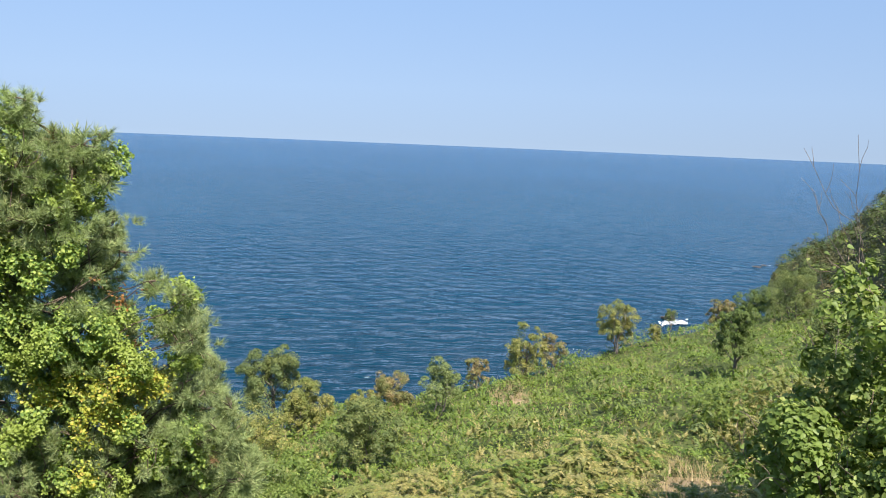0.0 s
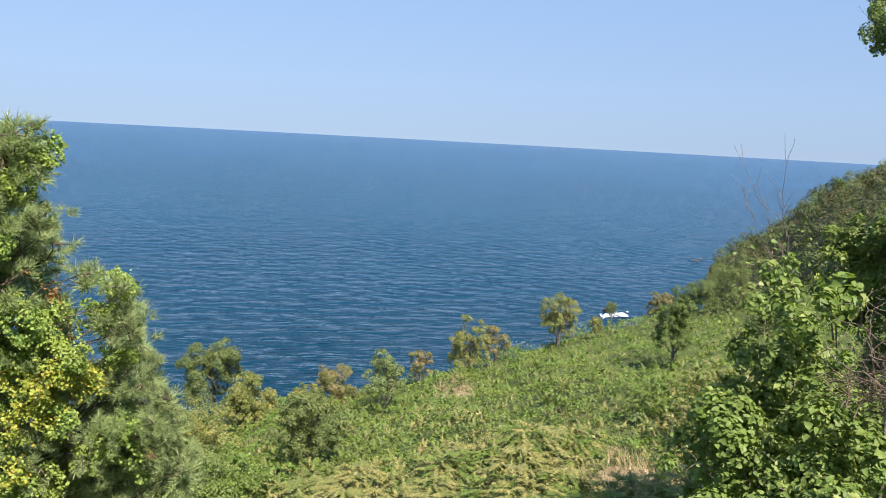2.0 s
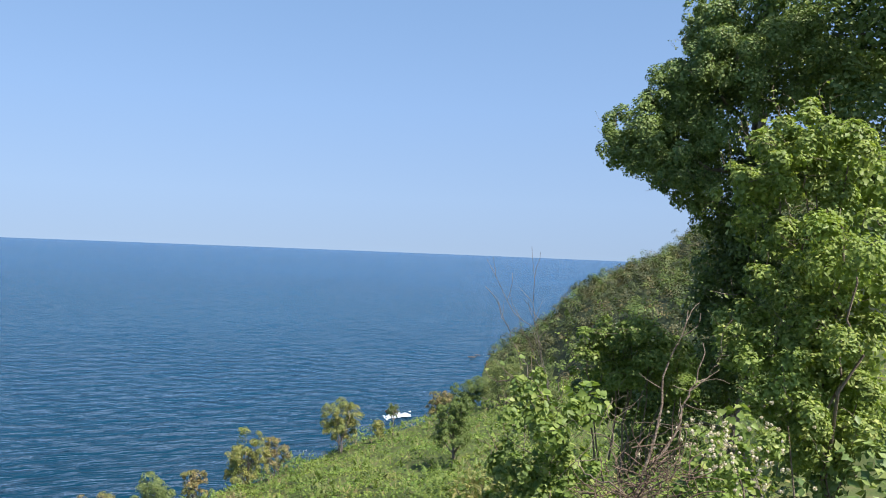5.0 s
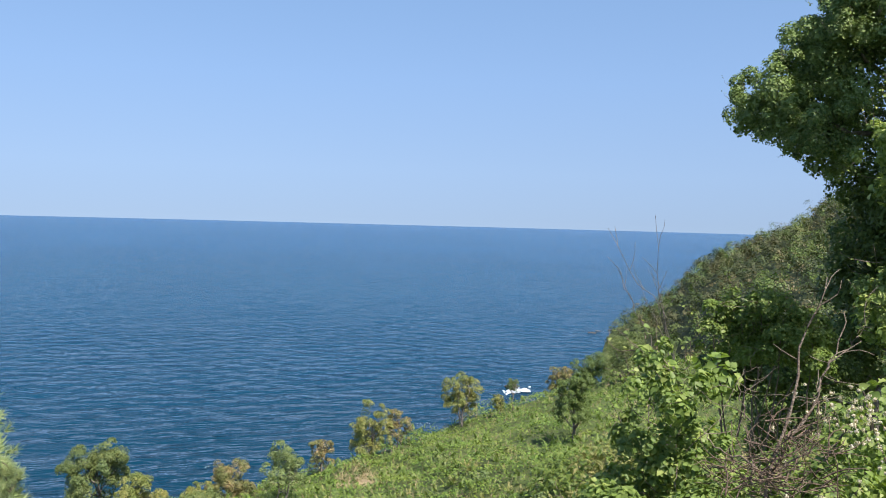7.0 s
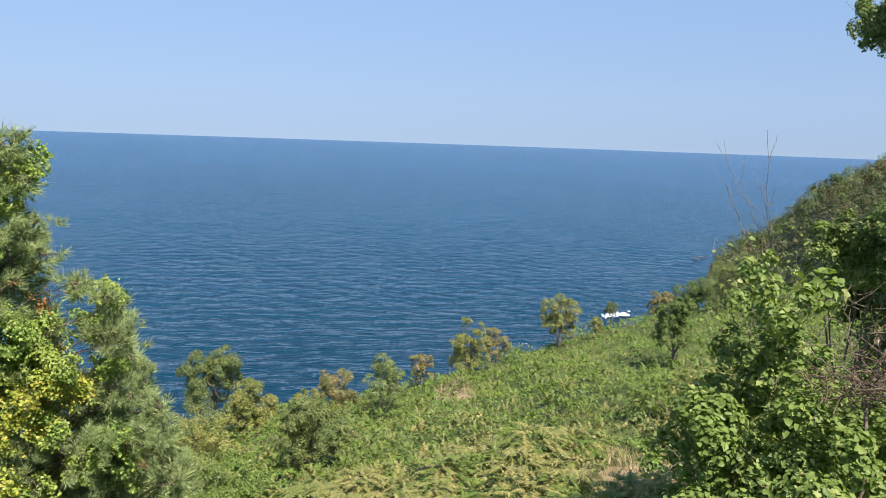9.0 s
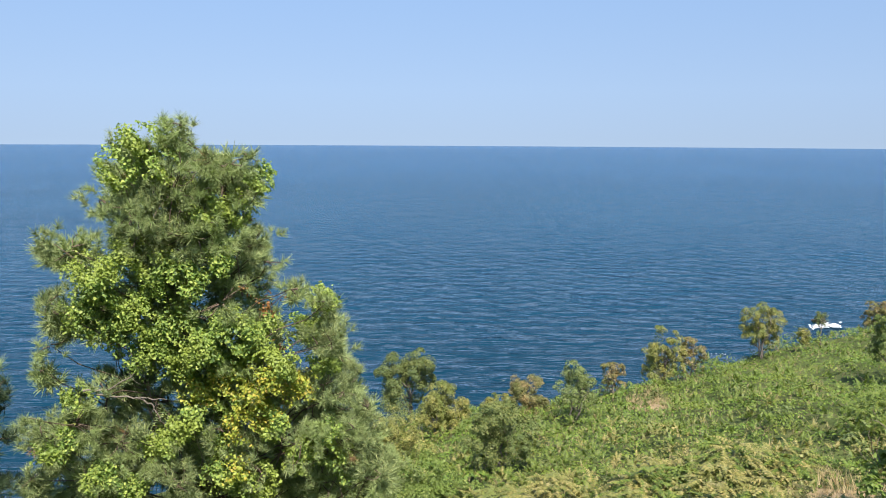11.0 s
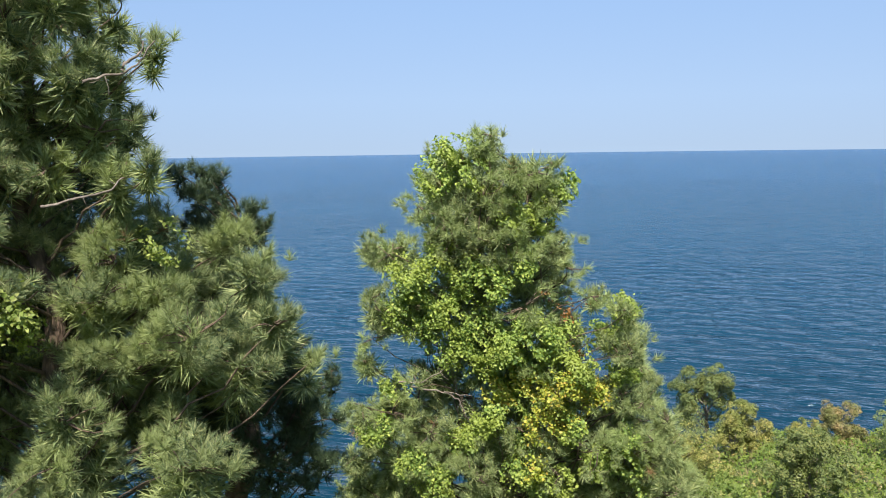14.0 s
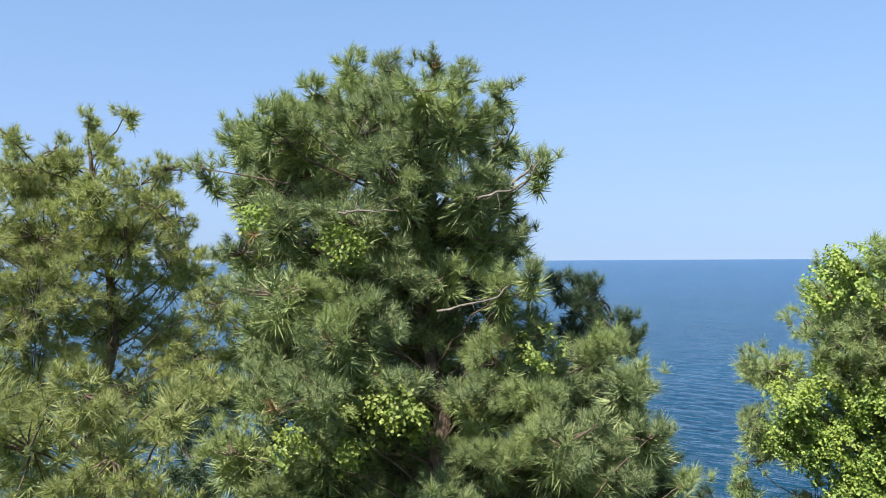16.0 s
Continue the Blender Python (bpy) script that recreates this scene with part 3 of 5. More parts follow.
def sprays(r, C, R, per, reach, size, gap=0.035):
    """Leafy shoots that stick out of lobes: places, facings and sizes of their leaves, and the shoots themselves."""
    P, D, S, lines = [], [], [], []
    for c, q in zip(C, R):
        for k in range(per):
            d = unit(r.normal(size=3) + np.array([0, -0.4, 0.5]))
            L = reach * r.uniform(0.5, 1.2)
            a = c + d * q * 0.8
            b = a + unit(d + np.array([0, 0, 0.35])) * L
            line = bent(a, b, r, 0.15, 7)
            lines.append(line)
            n = max(4, int(L / gap))
            u = np.linspace(0.1, 1, n)
            p = np.stack([np.interp(u, np.linspace(0, 1, 7), line[:, i]) for i in range(3)], -1)
            side = unit(r.normal(size=(n, 3)))
            P.append(p + side * size * 0.55)
            D.append(unit(side * 0.6 + np.array([0, -0.3, 0.6])))
            S.append(size * r.uniform(0.55, 1.1, n) * (1.1 - 0.4 * u))
    return np.concatenate(P), np.concatenate(D), np.concatenate(S), lines


def climbing_vine(az0, d, lobes, seed, mat, label, n_per, size, off=-0.35, name="climbing_vine", singles=0):
    """A creeper spread over a tree: stems up its face and sheets of broad leaves."""
    r = np.random.default_rng(seed)
    bx, by = -d * math.sin(radians(az0)), d * math.cos(radians(az0))
    bz = land1(bx, by)
    root = tree_root(name, bx, by, bz, label, "vine", "", az0)
    L = np.array(lobes, float)
    C = np.stack([L[:, 0], off + r.uniform(-0.2, 0.15, len(L)), L[:, 1] - bz], -1)
    both = np.concatenate([C, C + r.normal(size=C.shape) * np.array([0.06, 0.08, 0.06])])
    P, D, S = leaf_cloud(r, both, np.tile(L[:, 2], 2) * np.where(np.arange(2 * len(L)) < len(L), 1.2, 0.8), n_per, size, 0.25, (0.35, 1.1))
    D = unit(D * 0.7 + np.array([0.2, -0.35, 0.6]) + r.normal(size=D.shape) * 0.75)
    tuft = np.sin(P[:, 0] * 13 + seed) * np.cos(P[:, 2] * 11) + 0.6 * np.sin(P[:, 0] * 25 + P[:, 2] * 21) + r.normal(size=len(P)) * 0.2 > -0.3
    P, D, S = P[tuft], D[tuft], S[tuft]
    P2, D2, S2, lines = sprays(r, C, L[:, 2] * 0.9, 2, 0.16, size)
    P, D, S = np.concatenate([P, P2]), np.concatenate([D, D2]), np.concatenate([S, S2])
    if singles:
        near = front(P, singles)
        pieces("leaf", [raw_mesh("leaf", tv, [tf], mat) for tv, tf in T_VINE], P[near], D[near], S[near], r, root)
        P, D, S = P[~near], D[~near], S[~near]
    V, F = scatter(T_BROAD, P, D, S * 1.1, r)
    bare_part("leaves", V, F, mat, root, kind="stuff")
    for c in C[::4]:
        stem = bent((c[0] * 0.7 - 0.3, 0.0, max(0.0, c[2] - 1.2)), c, r, 0.07, 9)
        bare_part("stem", *tubes([(stem, np.linspace(0.010, 0.003, 9))], 5), M_twig, root)
    return root


def leafy_tree(x, y, height, width, seed, mat, label, leaf=0.13, n_per=330, trunk_part=0.35, stems=1, name="small_tree", group="small trees along the brink", sink=0.0, lean=(0, 0), tmpl=None, clump=0.45):
    """A small broadleaf tree: one or several stems, forked limbs, and a crown of leaf sprays on many lobes with gaps."""
    r = np.random.default_rng(seed)
    z = land1(x, y) - sink
    root = tree_root(name, x, y, z, label, "tree", group)
    C, R = [], []
    ch = height * (1 - trunk_part)
    for s in range(stems):
        ax = r.normal(size=2) * (0.06 * width if stems == 1 else 0.22 * width)
        tip = np.array([ax[0] + lean[0], ax[1] + lean[1], height * 0.72])
        tr = bent((ax[0] * 0.3, ax[1] * 0.3, -0.25), tip, r, 0.05, 8)
        w0 = 0.028 * height / math.sqrt(stems)
        trunk = bare_part("trunk", *tubes([(tr, np.linspace(w0, w0 * 0.3, 8))], 7), M_bark_grey, root, "", True)
        for k in range(int(15 / stems) + 3):
            a = r.random() * 2 * math.pi
            h = height * trunk_part + ch * (0.1 + 0.8 * r.random())
            q = (h - height * trunk_part) / ch
            ring = width * 0.5 * math.sqrt(max(0.05, 1 - (2 * q - 0.85) ** 2 * 0.8)) * (0.45 + 0.4 * r.random())
            c = np.array([math.cos(a) * ring + lean[0] * q + ax[0] * 0.5, math.sin(a) * ring + lean[1] * q + ax[1] * 0.5, h])
            C.append(c)
            R.append(width * (0.18 + 0.10 * r.random()))
            j = np.interp(max(0.2, h - 0.55 * ring - 0.1 * height), tr[:, 2], np.arange(len(tr)))
            i0 = int(min(len(tr) - 1, round(float(j))))
            bare_part("limb", *tubes([(bent(tr[i0], c, r, 0.08, 5), np.linspace(w0 * 0.4, w0 * 0.12, 5))], 5), M_bark_grey, trunk, "", True)
    C, R = np.array(C), np.array(R)
    P, D, S = leaf_cloud(r, C, R, n_per, leaf, 0.35, (0.2, 1.1), clump)
    V, F = scatter(tmpl or T_LEAF, P, D, S, r)
    bare_part("crown", V, F, mat, root, kind="stuff")
    return root


def shrub(az0, d, lobes, seed, mat, label, n_per, size, deep=0.5, name="shrub", tmpl=None, category="bush", inner=True, shell=(0.4, 1.05), group="", trunk=0.0, singles=0, shoots=0, reach=0.25, clump=0.4, slope=0.0, knee=40.0):
    """A bush given by lobes (x, z, radius) in the upright plane at that distance: stems from the ground and leaves all round."""
    r = np.random.default_rng(seed)
    bx, by = -d * math.sin(radians(az0)), d * math.cos(radians(az0))
    bz = land1(bx, by)
    root = tree_root(name, bx, by, bz, label, category, group, az0)
    L = np.array(lobes, float)
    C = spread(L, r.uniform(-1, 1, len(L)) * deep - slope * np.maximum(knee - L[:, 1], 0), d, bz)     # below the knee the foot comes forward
    R = L[:, 2].copy()
    if inner:       # the mass behind the face
        C = np.concatenate([C, C + np.array([0.1, deep * 1.6, -0.1]) + r.normal(size=C.shape) * 0.1])
        R = np.concatenate([R, R * 1.05])
    P, D, S = leaf_cloud(r, C[:len(L)], R[:len(L)], n_per, size, 0.45, shell, clump)
    if shoots:
        P2, D2, S2, lines = sprays(r, C[:len(L)], R[:len(L)], shoots, reach, size * 1.1)
        P, D, S = np.concatenate([P, P2]), np.concatenate([D, D2]), np.concatenate([S, S2])
        bare_part("shoot", *tubes([(ln, np.linspace(0.0026, 0.001, 7)) for ln in lines], 4), M_twig, root, kind="stuff")
    if singles:
        near = front(P, singles)
        pieces("leaf", [raw_mesh("leaf", tv, [tf], mat) for tv, tf in (tmpl or T_VINE)], P[near], D[near], S[near], r, root)
        P, D, S = P[~near], D[~near], S[~near]
    V, F = scatter(tmpl or T_BROAD, P, D, S, r)
    bare_part("leaves", V, F, mat, root, kind="stuff")
    if inner:
        P, D, S = leaf_cloud(r, C[len(L):], R[len(L):], n_per * 0.26, size * 1.6, 0.45, (0.3, 0.9))
        V, F = scatter(tmpl or T_BROAD, P, D, S, r)
        bare_part("leaves", V, F, mat, root, kind="stuff")
    order = np.argsort(-R[:len(L)])
    if trunk:
        top = C[order[0]]
        tr = bent((trunk, 2.2 + deep, -0.3), (trunk * 0.8, 1.6 + 0.8 * deep, C[:, 2].max() - 0.7), r, 0.02, 10)
        bare_part("trunk", *tubes([(tr, np.linspace(0.15, 0.04, 10))], 9), M_bark_grey, root, "", True)
        for c in C[order[:8]]:
            a = tr[int(np.clip(np.searchsorted(tr[:, 2], c[2] - 0.8), 1, 9))]
            bare_part("limb", *tubes([(bent(a, c, r, 0.06, 6), np.linspace(0.05, 0.015, 6))], 6), M_bark_grey, root, "", True)
    else:
        for c in C[order[:9]]:
            a = (c[0] * 0.7, c[1] * 0.6 + deep, max(-0.2, c[2] - 1.6))
            bare_part("stem", *tubes([(bent(a, c, r, 0.07, 7), np.linspace(0.014, 0.005, 7))], 5), M_twig, root)
    return root


# crown lobes: metres to the right of the trunk, height over the sea, radius
PINE_TOP = [
    (-1.09, 40.02, 0.23), (-1.45, 39.84, 0.33), (-1.63, 39.54, 0.36), (-1.15, 39.48, 0.51), (-0.67, 39.72, 0.37),
    (-0.39, 39.58, 0.24), (-0.85, 39.12, 0.59), (-1.45, 39.06, 0.45), (-0.34, 38.95, 0.27), (-0.61, 38.58, 0.48),
    (-1.28, 38.51, 0.53), (-2.12, 38.90, 0.30), (-2.39, 38.96, 0.17), (-1.89, 38.32, 0.42), (-2.32, 38.26, 0.25),
    (-1.16, 37.90, 0.65), (-0.25, 38.16, 0.27), (0.06, 38.47, 0.13), (0.30, 38.04, 0.30), (0.43, 38.28, 0.19), (0.51, 37.73, 0.30),]
PINE_FOOT = [
    (-0.43, 37.53, 0.65), (0.31, 37.29, 0.51), (-1.65, 37.45, 0.42), (-2.15, 37.19, 0.36), (-2.40, 36.94, 0.33),
    (-1.16, 36.89, 0.71), (-0.18, 36.78, 0.68), (0.47, 36.92, 0.38), (-1.91, 36.49, 0.51), (-0.67, 36.19, 0.71),
    (0.32, 36.34, 0.53), (0.83, 37.12, 0.18), (0.91, 36.48, 0.31), (-2.45, 37.69, 0.17), (-1.17, 35.60, 0.89),
    (-0.04, 35.49, 0.89),]
VINE = [
    (-1.54, 39.75, 0.16), (-1.25, 39.95, 0.19), (-1.39, 39.99, 0.13), (-1.15, 39.71, 0.12), (-0.24, 39.58, 0.11),
    (-0.34, 39.53, 0.10), (-0.52, 39.29, 0.16), (-0.76, 39.33, 0.14), (-1.00, 39.47, 0.14), (-1.49, 38.88, 0.21),
    (-1.78, 38.73, 0.20), (-1.19, 38.74, 0.19), (-0.95, 38.65, 0.17), (-0.66, 38.85, 0.14), (-1.68, 38.53, 0.15),
    (-1.88, 38.33, 0.20), (-1.39, 38.34, 0.20), (-1.09, 38.10, 0.25), (-0.80, 38.06, 0.22), (-0.51, 38.12, 0.21),
    (-1.29, 37.90, 0.20), (-0.89, 37.76, 0.22), (-0.55, 37.82, 0.22), (-0.26, 38.03, 0.20), (-0.11, 37.84, 0.15),
    (0.17, 38.14, 0.15), (0.35, 38.44, 0.12), (0.27, 37.75, 0.12), (-1.14, 37.10, 0.15), (-0.69, 36.70, 0.15),
    (-1.24, 36.89, 0.12), (-0.60, 37.42, 0.15), (-1.59, 38.09, 0.15),
    (-2.15, 37.11, 0.15), (-1.79, 36.76, 0.17), (-1.31, 36.97, 0.16), (-0.96, 37.29, 0.14), (-0.60, 36.94, 0.16), (-0.20, 37.21, 0.14),
    (0.10, 36.80, 0.18), (0.37, 37.06, 0.14), (-1.55, 36.52, 0.17), (-0.36, 36.59, 0.18), (-2.03, 37.48, 0.13), (0.56, 36.65, 0.16),]
VINE_YELLOW = [
    (-0.69, 37.58, 0.20), (-0.40, 37.49, 0.20), (-0.16, 37.50, 0.18), (-0.44, 37.24, 0.17), (-0.30, 37.64, 0.17),
    (-0.01, 37.60, 0.15), (-0.20, 37.25, 0.13), (-0.54, 36.83, 0.12), (0.18, 37.51, 0.12), (-0.89, 37.53, 0.15),]
BIG_TOP = [
    (-1.25, 41.46, 0.15), (-0.99, 41.44, 0.15), (-0.63, 41.44, 0.11), (-0.48, 41.37, 0.11), (-0.16, 41.22, 0.09),
    (-1.32, 41.14, 0.24), (-0.91, 41.09, 0.29), (-0.51, 41.00, 0.24), (-1.51, 41.27, 0.11), (-0.10, 40.91, 0.18),
    (0.11, 40.71, 0.11), (-1.82, 40.82, 0.24), (-2.07, 40.89, 0.15), (-2.32, 40.71, 0.11), (-1.99, 40.54, 0.24),
    (-1.49, 40.61, 0.34), (-0.92, 40.56, 0.38), (-0.39, 40.48, 0.28), (-0.01, 40.23, 0.10), (-0.27, 40.15, 0.22),
    (-2.03, 40.09, 0.24), (-1.49, 40.08, 0.34), (-0.92, 39.95, 0.41), (-0.75, 41.25, 0.15), (-0.37, 41.06, 0.16),
    (-0.25, 40.82, 0.16), (-0.67, 41.07, 0.19), (-1.14, 41.24, 0.15), (-0.13, 40.53, 0.13), (-1.65, 41.04, 0.15),]
BIG_MID = [
    (-0.19, 39.80, 0.20), (-1.90, 39.57, 0.29), (-1.30, 39.49, 0.37), (-0.66, 39.49, 0.29), (0.11, 39.53, 0.20),
    (0.53, 39.33, 0.29), (0.72, 39.10, 0.25), (0.19, 39.14, 0.31), (-0.32, 39.02, 0.37), (-0.90, 39.02, 0.37),
    (-1.46, 39.10, 0.33), (0.83, 38.76, 0.23), (0.26, 38.72, 0.37), (-0.32, 38.59, 0.37), (-0.91, 38.51, 0.37),
    (-1.46, 38.58, 0.29), (-2.10, 38.62, 0.33), (1.09, 38.47, 0.12), (0.60, 38.45, 0.31), (-1.94, 39.13, 0.27),]
BIG_FOOT = [
    (0.14, 37.78, 0.41), (-0.55, 37.90, 0.45), (-1.29, 37.83, 0.45), (-2.14, 37.82, 0.49), (-0.95, 37.42, 0.57),
    (-1.77, 38.31, 0.41),]
DARK_PINE = [
    (-0.52, 39.81, 0.11), (-0.40, 39.80, 0.09), (-0.71, 39.83, 0.06), (-0.59, 39.63, 0.16), (-0.42, 39.60, 0.14),
    (-0.34, 39.46, 0.11), (-0.16, 39.51, 0.07), (-0.07, 39.37, 0.06), (-0.19, 39.38, 0.08), (-0.64, 39.38, 0.18),
    (-0.40, 39.34, 0.15),]
LEFT_PINE = [
    (-2.54, 41.33, 0.19), (-2.11, 41.19, 0.23), (-1.64, 41.20, 0.23), (-1.37, 41.63, 0.13), (-1.75, 41.50, 0.09),
    (-1.02, 41.01, 0.21), (-2.30, 40.87, 0.45), (-1.75, 40.76, 0.45), (-1.25, 40.82, 0.32), (-0.90, 40.46, 0.22),
    (-2.08, 40.28, 0.58), (-1.42, 40.22, 0.51), (-0.96, 39.92, 0.30), (-2.30, 39.58, 0.71), (-1.54, 39.45, 0.64),
    (-0.97, 39.25, 0.38), (-2.94, 40.40, 0.71), (-3.04, 39.48, 0.77), (-2.31, 38.77, 0.77), (-1.37, 38.61, 0.64),
    (-1.97, 40.99, 0.32), (-1.53, 40.40, 0.38), (-0.85, 40.22, 0.26), (-2.30, 40.28, 0.45), (-1.10, 40.58, 0.28),
    (-2.46, 40.98, 0.32), (-0.70, 39.91, 0.30), (-0.47, 39.54, 0.35), (-0.80, 38.94, 0.45), (-0.26, 39.05, 0.30),
    (-0.39, 38.56, 0.38),]
LOW_PINE = [
    (-1.93, 38.92, 0.41), (-1.47, 38.86, 0.35), (-1.13, 39.10, 0.24), (-0.89, 39.34, 0.15), (-1.63, 39.25, 0.26),
    (-2.32, 39.24, 0.45), (-1.80, 38.43, 0.45), (-1.20, 38.50, 0.33),]
OVERHANG = [
    (-1.31, 41.77, 0.42), (-0.92, 41.90, 0.46), (-0.62, 42.23, 0.50), (-1.30, 41.53, 0.36), (-1.42, 41.67, 0.29),
    (-0.96, 41.35, 0.31), (-0.60, 41.60, 0.49), (-0.51, 41.27, 0.36), (-0.24, 41.83, 0.58), (-0.25, 41.04, 0.23),
    (-0.66, 41.11, 0.20), (-0.89, 42.13, 0.30), (-0.63, 42.42, 0.33), (-0.97, 41.61, 0.41), (-0.30, 41.35, 0.39),
    (-0.04, 42.29, 0.58), (-0.42, 42.68, 0.42), (-0.25, 43.22, 0.46), (0.15, 42.89, 0.59), (-0.08, 43.51, 0.51),
    (-0.37, 43.45, 0.25), (0.48, 43.40, 0.68), (0.71, 42.71, 0.67), (-0.28, 40.77, 0.17), (-0.44, 42.85, 0.40),
    (-0.64, 42.52, 0.33), (-0.19, 43.02, 0.42),]
IVY_BUSH = [
    (-0.03, 40.86, 0.24), (-0.26, 40.72, 0.23), (0.12, 40.90, 0.25), (-0.40, 40.58, 0.14), (-0.08, 40.53, 0.25),
    (0.15, 40.53, 0.25), (-0.22, 40.36, 0.17), (0.06, 40.19, 0.23), (-0.14, 40.13, 0.12), (0.20, 40.05, 0.21),
    (-0.17, 39.83, 0.19), (-0.34, 39.68, 0.15), (0.01, 39.74, 0.23), (0.21, 39.61, 0.25), (-0.26, 39.42, 0.20),
    (-0.05, 39.40, 0.25), (0.16, 39.24, 0.25), (-0.12, 39.10, 0.15), (0.03, 38.93, 0.25), (-0.37, 39.53, 0.09),
    (0.26, 38.88, 0.25), (0.34, 40.71, 0.29), (0.39, 40.17, 0.29), (0.40, 39.62, 0.29), (0.45, 39.12, 0.29),]
ROUND_BUSH = [
    (-0.33, 38.90, 0.25), (-0.08, 38.99, 0.25), (0.16, 38.97, 0.28), (0.41, 38.93, 0.28), (0.65, 38.91, 0.25),
    (-0.41, 38.69, 0.19), (-0.15, 38.68, 0.29), (0.12, 38.67, 0.29), (0.43, 38.63, 0.29), (0.67, 38.58, 0.26),
    (0.77, 38.45, 0.20), (0.20, 39.10, 0.18),]
BRAMBLE = [
    (-0.14, 39.32, 0.10), (-0.18, 39.09, 0.15), (0.00, 39.14, 0.17), (-0.20, 38.82, 0.19), (0.02, 38.86, 0.17),
    (-0.28, 38.55, 0.19), (-0.03, 38.58, 0.27), (-0.41, 38.27, 0.17), (-0.23, 38.28, 0.27), (0.17, 38.47, 0.27),
    (-0.53, 38.08, 0.17), (-0.23, 38.06, 0.30), (0.45, 38.34, 0.27), (0.25, 38.15, 0.34), (0.75, 38.29, 0.30),
    (-0.05, 37.90, 0.41), (0.48, 37.92, 0.44), (0.24, 38.72, 0.16), (0.56, 38.51, 0.18),]
BRAMBLE_SIDE = [
    (-0.08, 38.65, 0.23), (0.09, 38.98, 0.14), (0.08, 38.80, 0.21), (0.08, 38.48, 0.28), (-0.04, 38.97, 0.11),
    (-0.21, 38.49, 0.21), (-0.32, 38.74, 0.13),]
VINE_BROWN = [
    (-0.24, 38.40, 0.10), (-0.21, 38.27, 0.08), (-0.07, 37.86, 0.05),]
BIG_VINE = [
    (-1.20, 40.15, 0.15), (-1.80, 40.31, 0.09), (-0.87, 39.11, 0.19), (-1.09, 39.15, 0.17), (-1.17, 38.74, 0.11),
    (0.10, 39.44, 0.13), (-1.62, 38.77, 0.13), (-0.79, 38.93, 0.15),]
PINE_SIDE = [
    (0.48, 37.88, 0.17), (0.66, 37.38, 0.23), (0.87, 36.86, 0.21), (0.97, 36.33, 0.31), (0.47, 36.75, 0.36),
    (0.10, 36.39, 0.41),]
PINE_EDGE = [
    (-2.40, 36.80, 0.26), (-2.16, 36.44, 0.31), (-2.54, 36.24, 0.29), (-1.87, 36.97, 0.26), (-2.64, 36.53, 0.20),
    (-2.04, 36.00, 0.41), (-2.42, 35.83, 0.41),]
BIG_CORE = [
    (-1.70, 41.12, 0.19), (-1.87, 41.02, 0.19), (-2.05, 40.95, 0.19), (-1.62, 40.88, 0.31), (-1.79, 40.55, 0.31),
    (-1.19, 40.92, 0.36), (-0.77, 40.83, 0.31), (-1.20, 40.29, 0.36), (-0.69, 40.20, 0.36), (-1.79, 40.29, 0.27),
    (-1.80, 39.79, 0.33), (-1.20, 39.74, 0.38), (-0.61, 39.78, 0.31), (-1.20, 39.20, 0.33), (-1.71, 39.28, 0.33),
    (-0.20, 39.28, 0.29), (-0.70, 39.07, 0.38),]
IVY_COLUMN = [
    (-0.12, 40.59, 0.38), (0.05, 40.00, 0.47), (-0.08, 39.32, 0.47), (0.50, 40.35, 0.66), (-0.06, 38.65, 0.52),
    (0.45, 39.52, 0.57), (0.40, 38.68, 0.57), (-0.04, 37.97, 0.57), (0.82, 39.70, 0.66), (0.48, 41.10, 0.57), (-1.26, 37.94, 0.57),
    (-0.59, 37.74, 0.71), (-1.85, 37.79, 0.47), (-0.90, 37.19, 0.76),]
# crown carried on out of view to shade the ivy column
OVERHANG_SIDE = [
    (1.47, 42.63, 1.01), (1.88, 43.31, 1.27), (1.42, 44.20, 1.27), (1.92, 41.90, 1.01), (1.44, 41.63, 0.68), (2.18, 41.06, 0.93),
    (2.20, 45.00, 1.20), (3.00, 44.50, 1.20), (3.00, 43.20, 1.20), (2.80, 42.20, 1.00), (1.20, 45.50, 1.10), (3.40, 45.60, 1.20),]
# large pine's skirt, built in dark needles that put its shade into colour
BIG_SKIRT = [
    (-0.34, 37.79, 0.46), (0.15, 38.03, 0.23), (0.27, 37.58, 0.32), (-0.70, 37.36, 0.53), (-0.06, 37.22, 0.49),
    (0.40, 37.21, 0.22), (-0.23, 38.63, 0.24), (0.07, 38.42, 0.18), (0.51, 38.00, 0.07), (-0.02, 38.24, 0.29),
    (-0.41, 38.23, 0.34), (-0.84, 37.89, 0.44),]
# needle mass added behind the large pine; its dark colour paints shaded hollows
BACK_FILL = [
    (-1.72, 39.81, 0.45), (-1.00, 39.80, 0.45), (-0.26, 39.79, 0.45), (-1.53, 39.31, 0.45), (-0.80, 39.30, 0.45),
    (-0.06, 39.28, 0.45), (-1.73, 38.82, 0.45), (-1.00, 38.80, 0.45), (-0.26, 38.78, 0.45), (0.50, 38.76, 0.45),
    (1.17, 38.74, 0.45), (-1.54, 38.32, 0.45), (-0.81, 38.29, 0.45), (-0.07, 38.27, 0.45), (0.70, 38.24, 0.45),
    (1.38, 38.22, 0.45), (-1.74, 37.78, 0.45), (-1.01, 37.75, 0.45), (-0.27, 37.72, 0.45), (0.49, 37.68, 0.45),
    (1.16, 37.65, 0.45), (-2.44, 38.69, 0.41), (-2.44, 38.20, 0.41), (-2.31, 37.81, 0.41), (1.64, 37.79, 0.36),
    (1.96, 37.51, 0.36),]
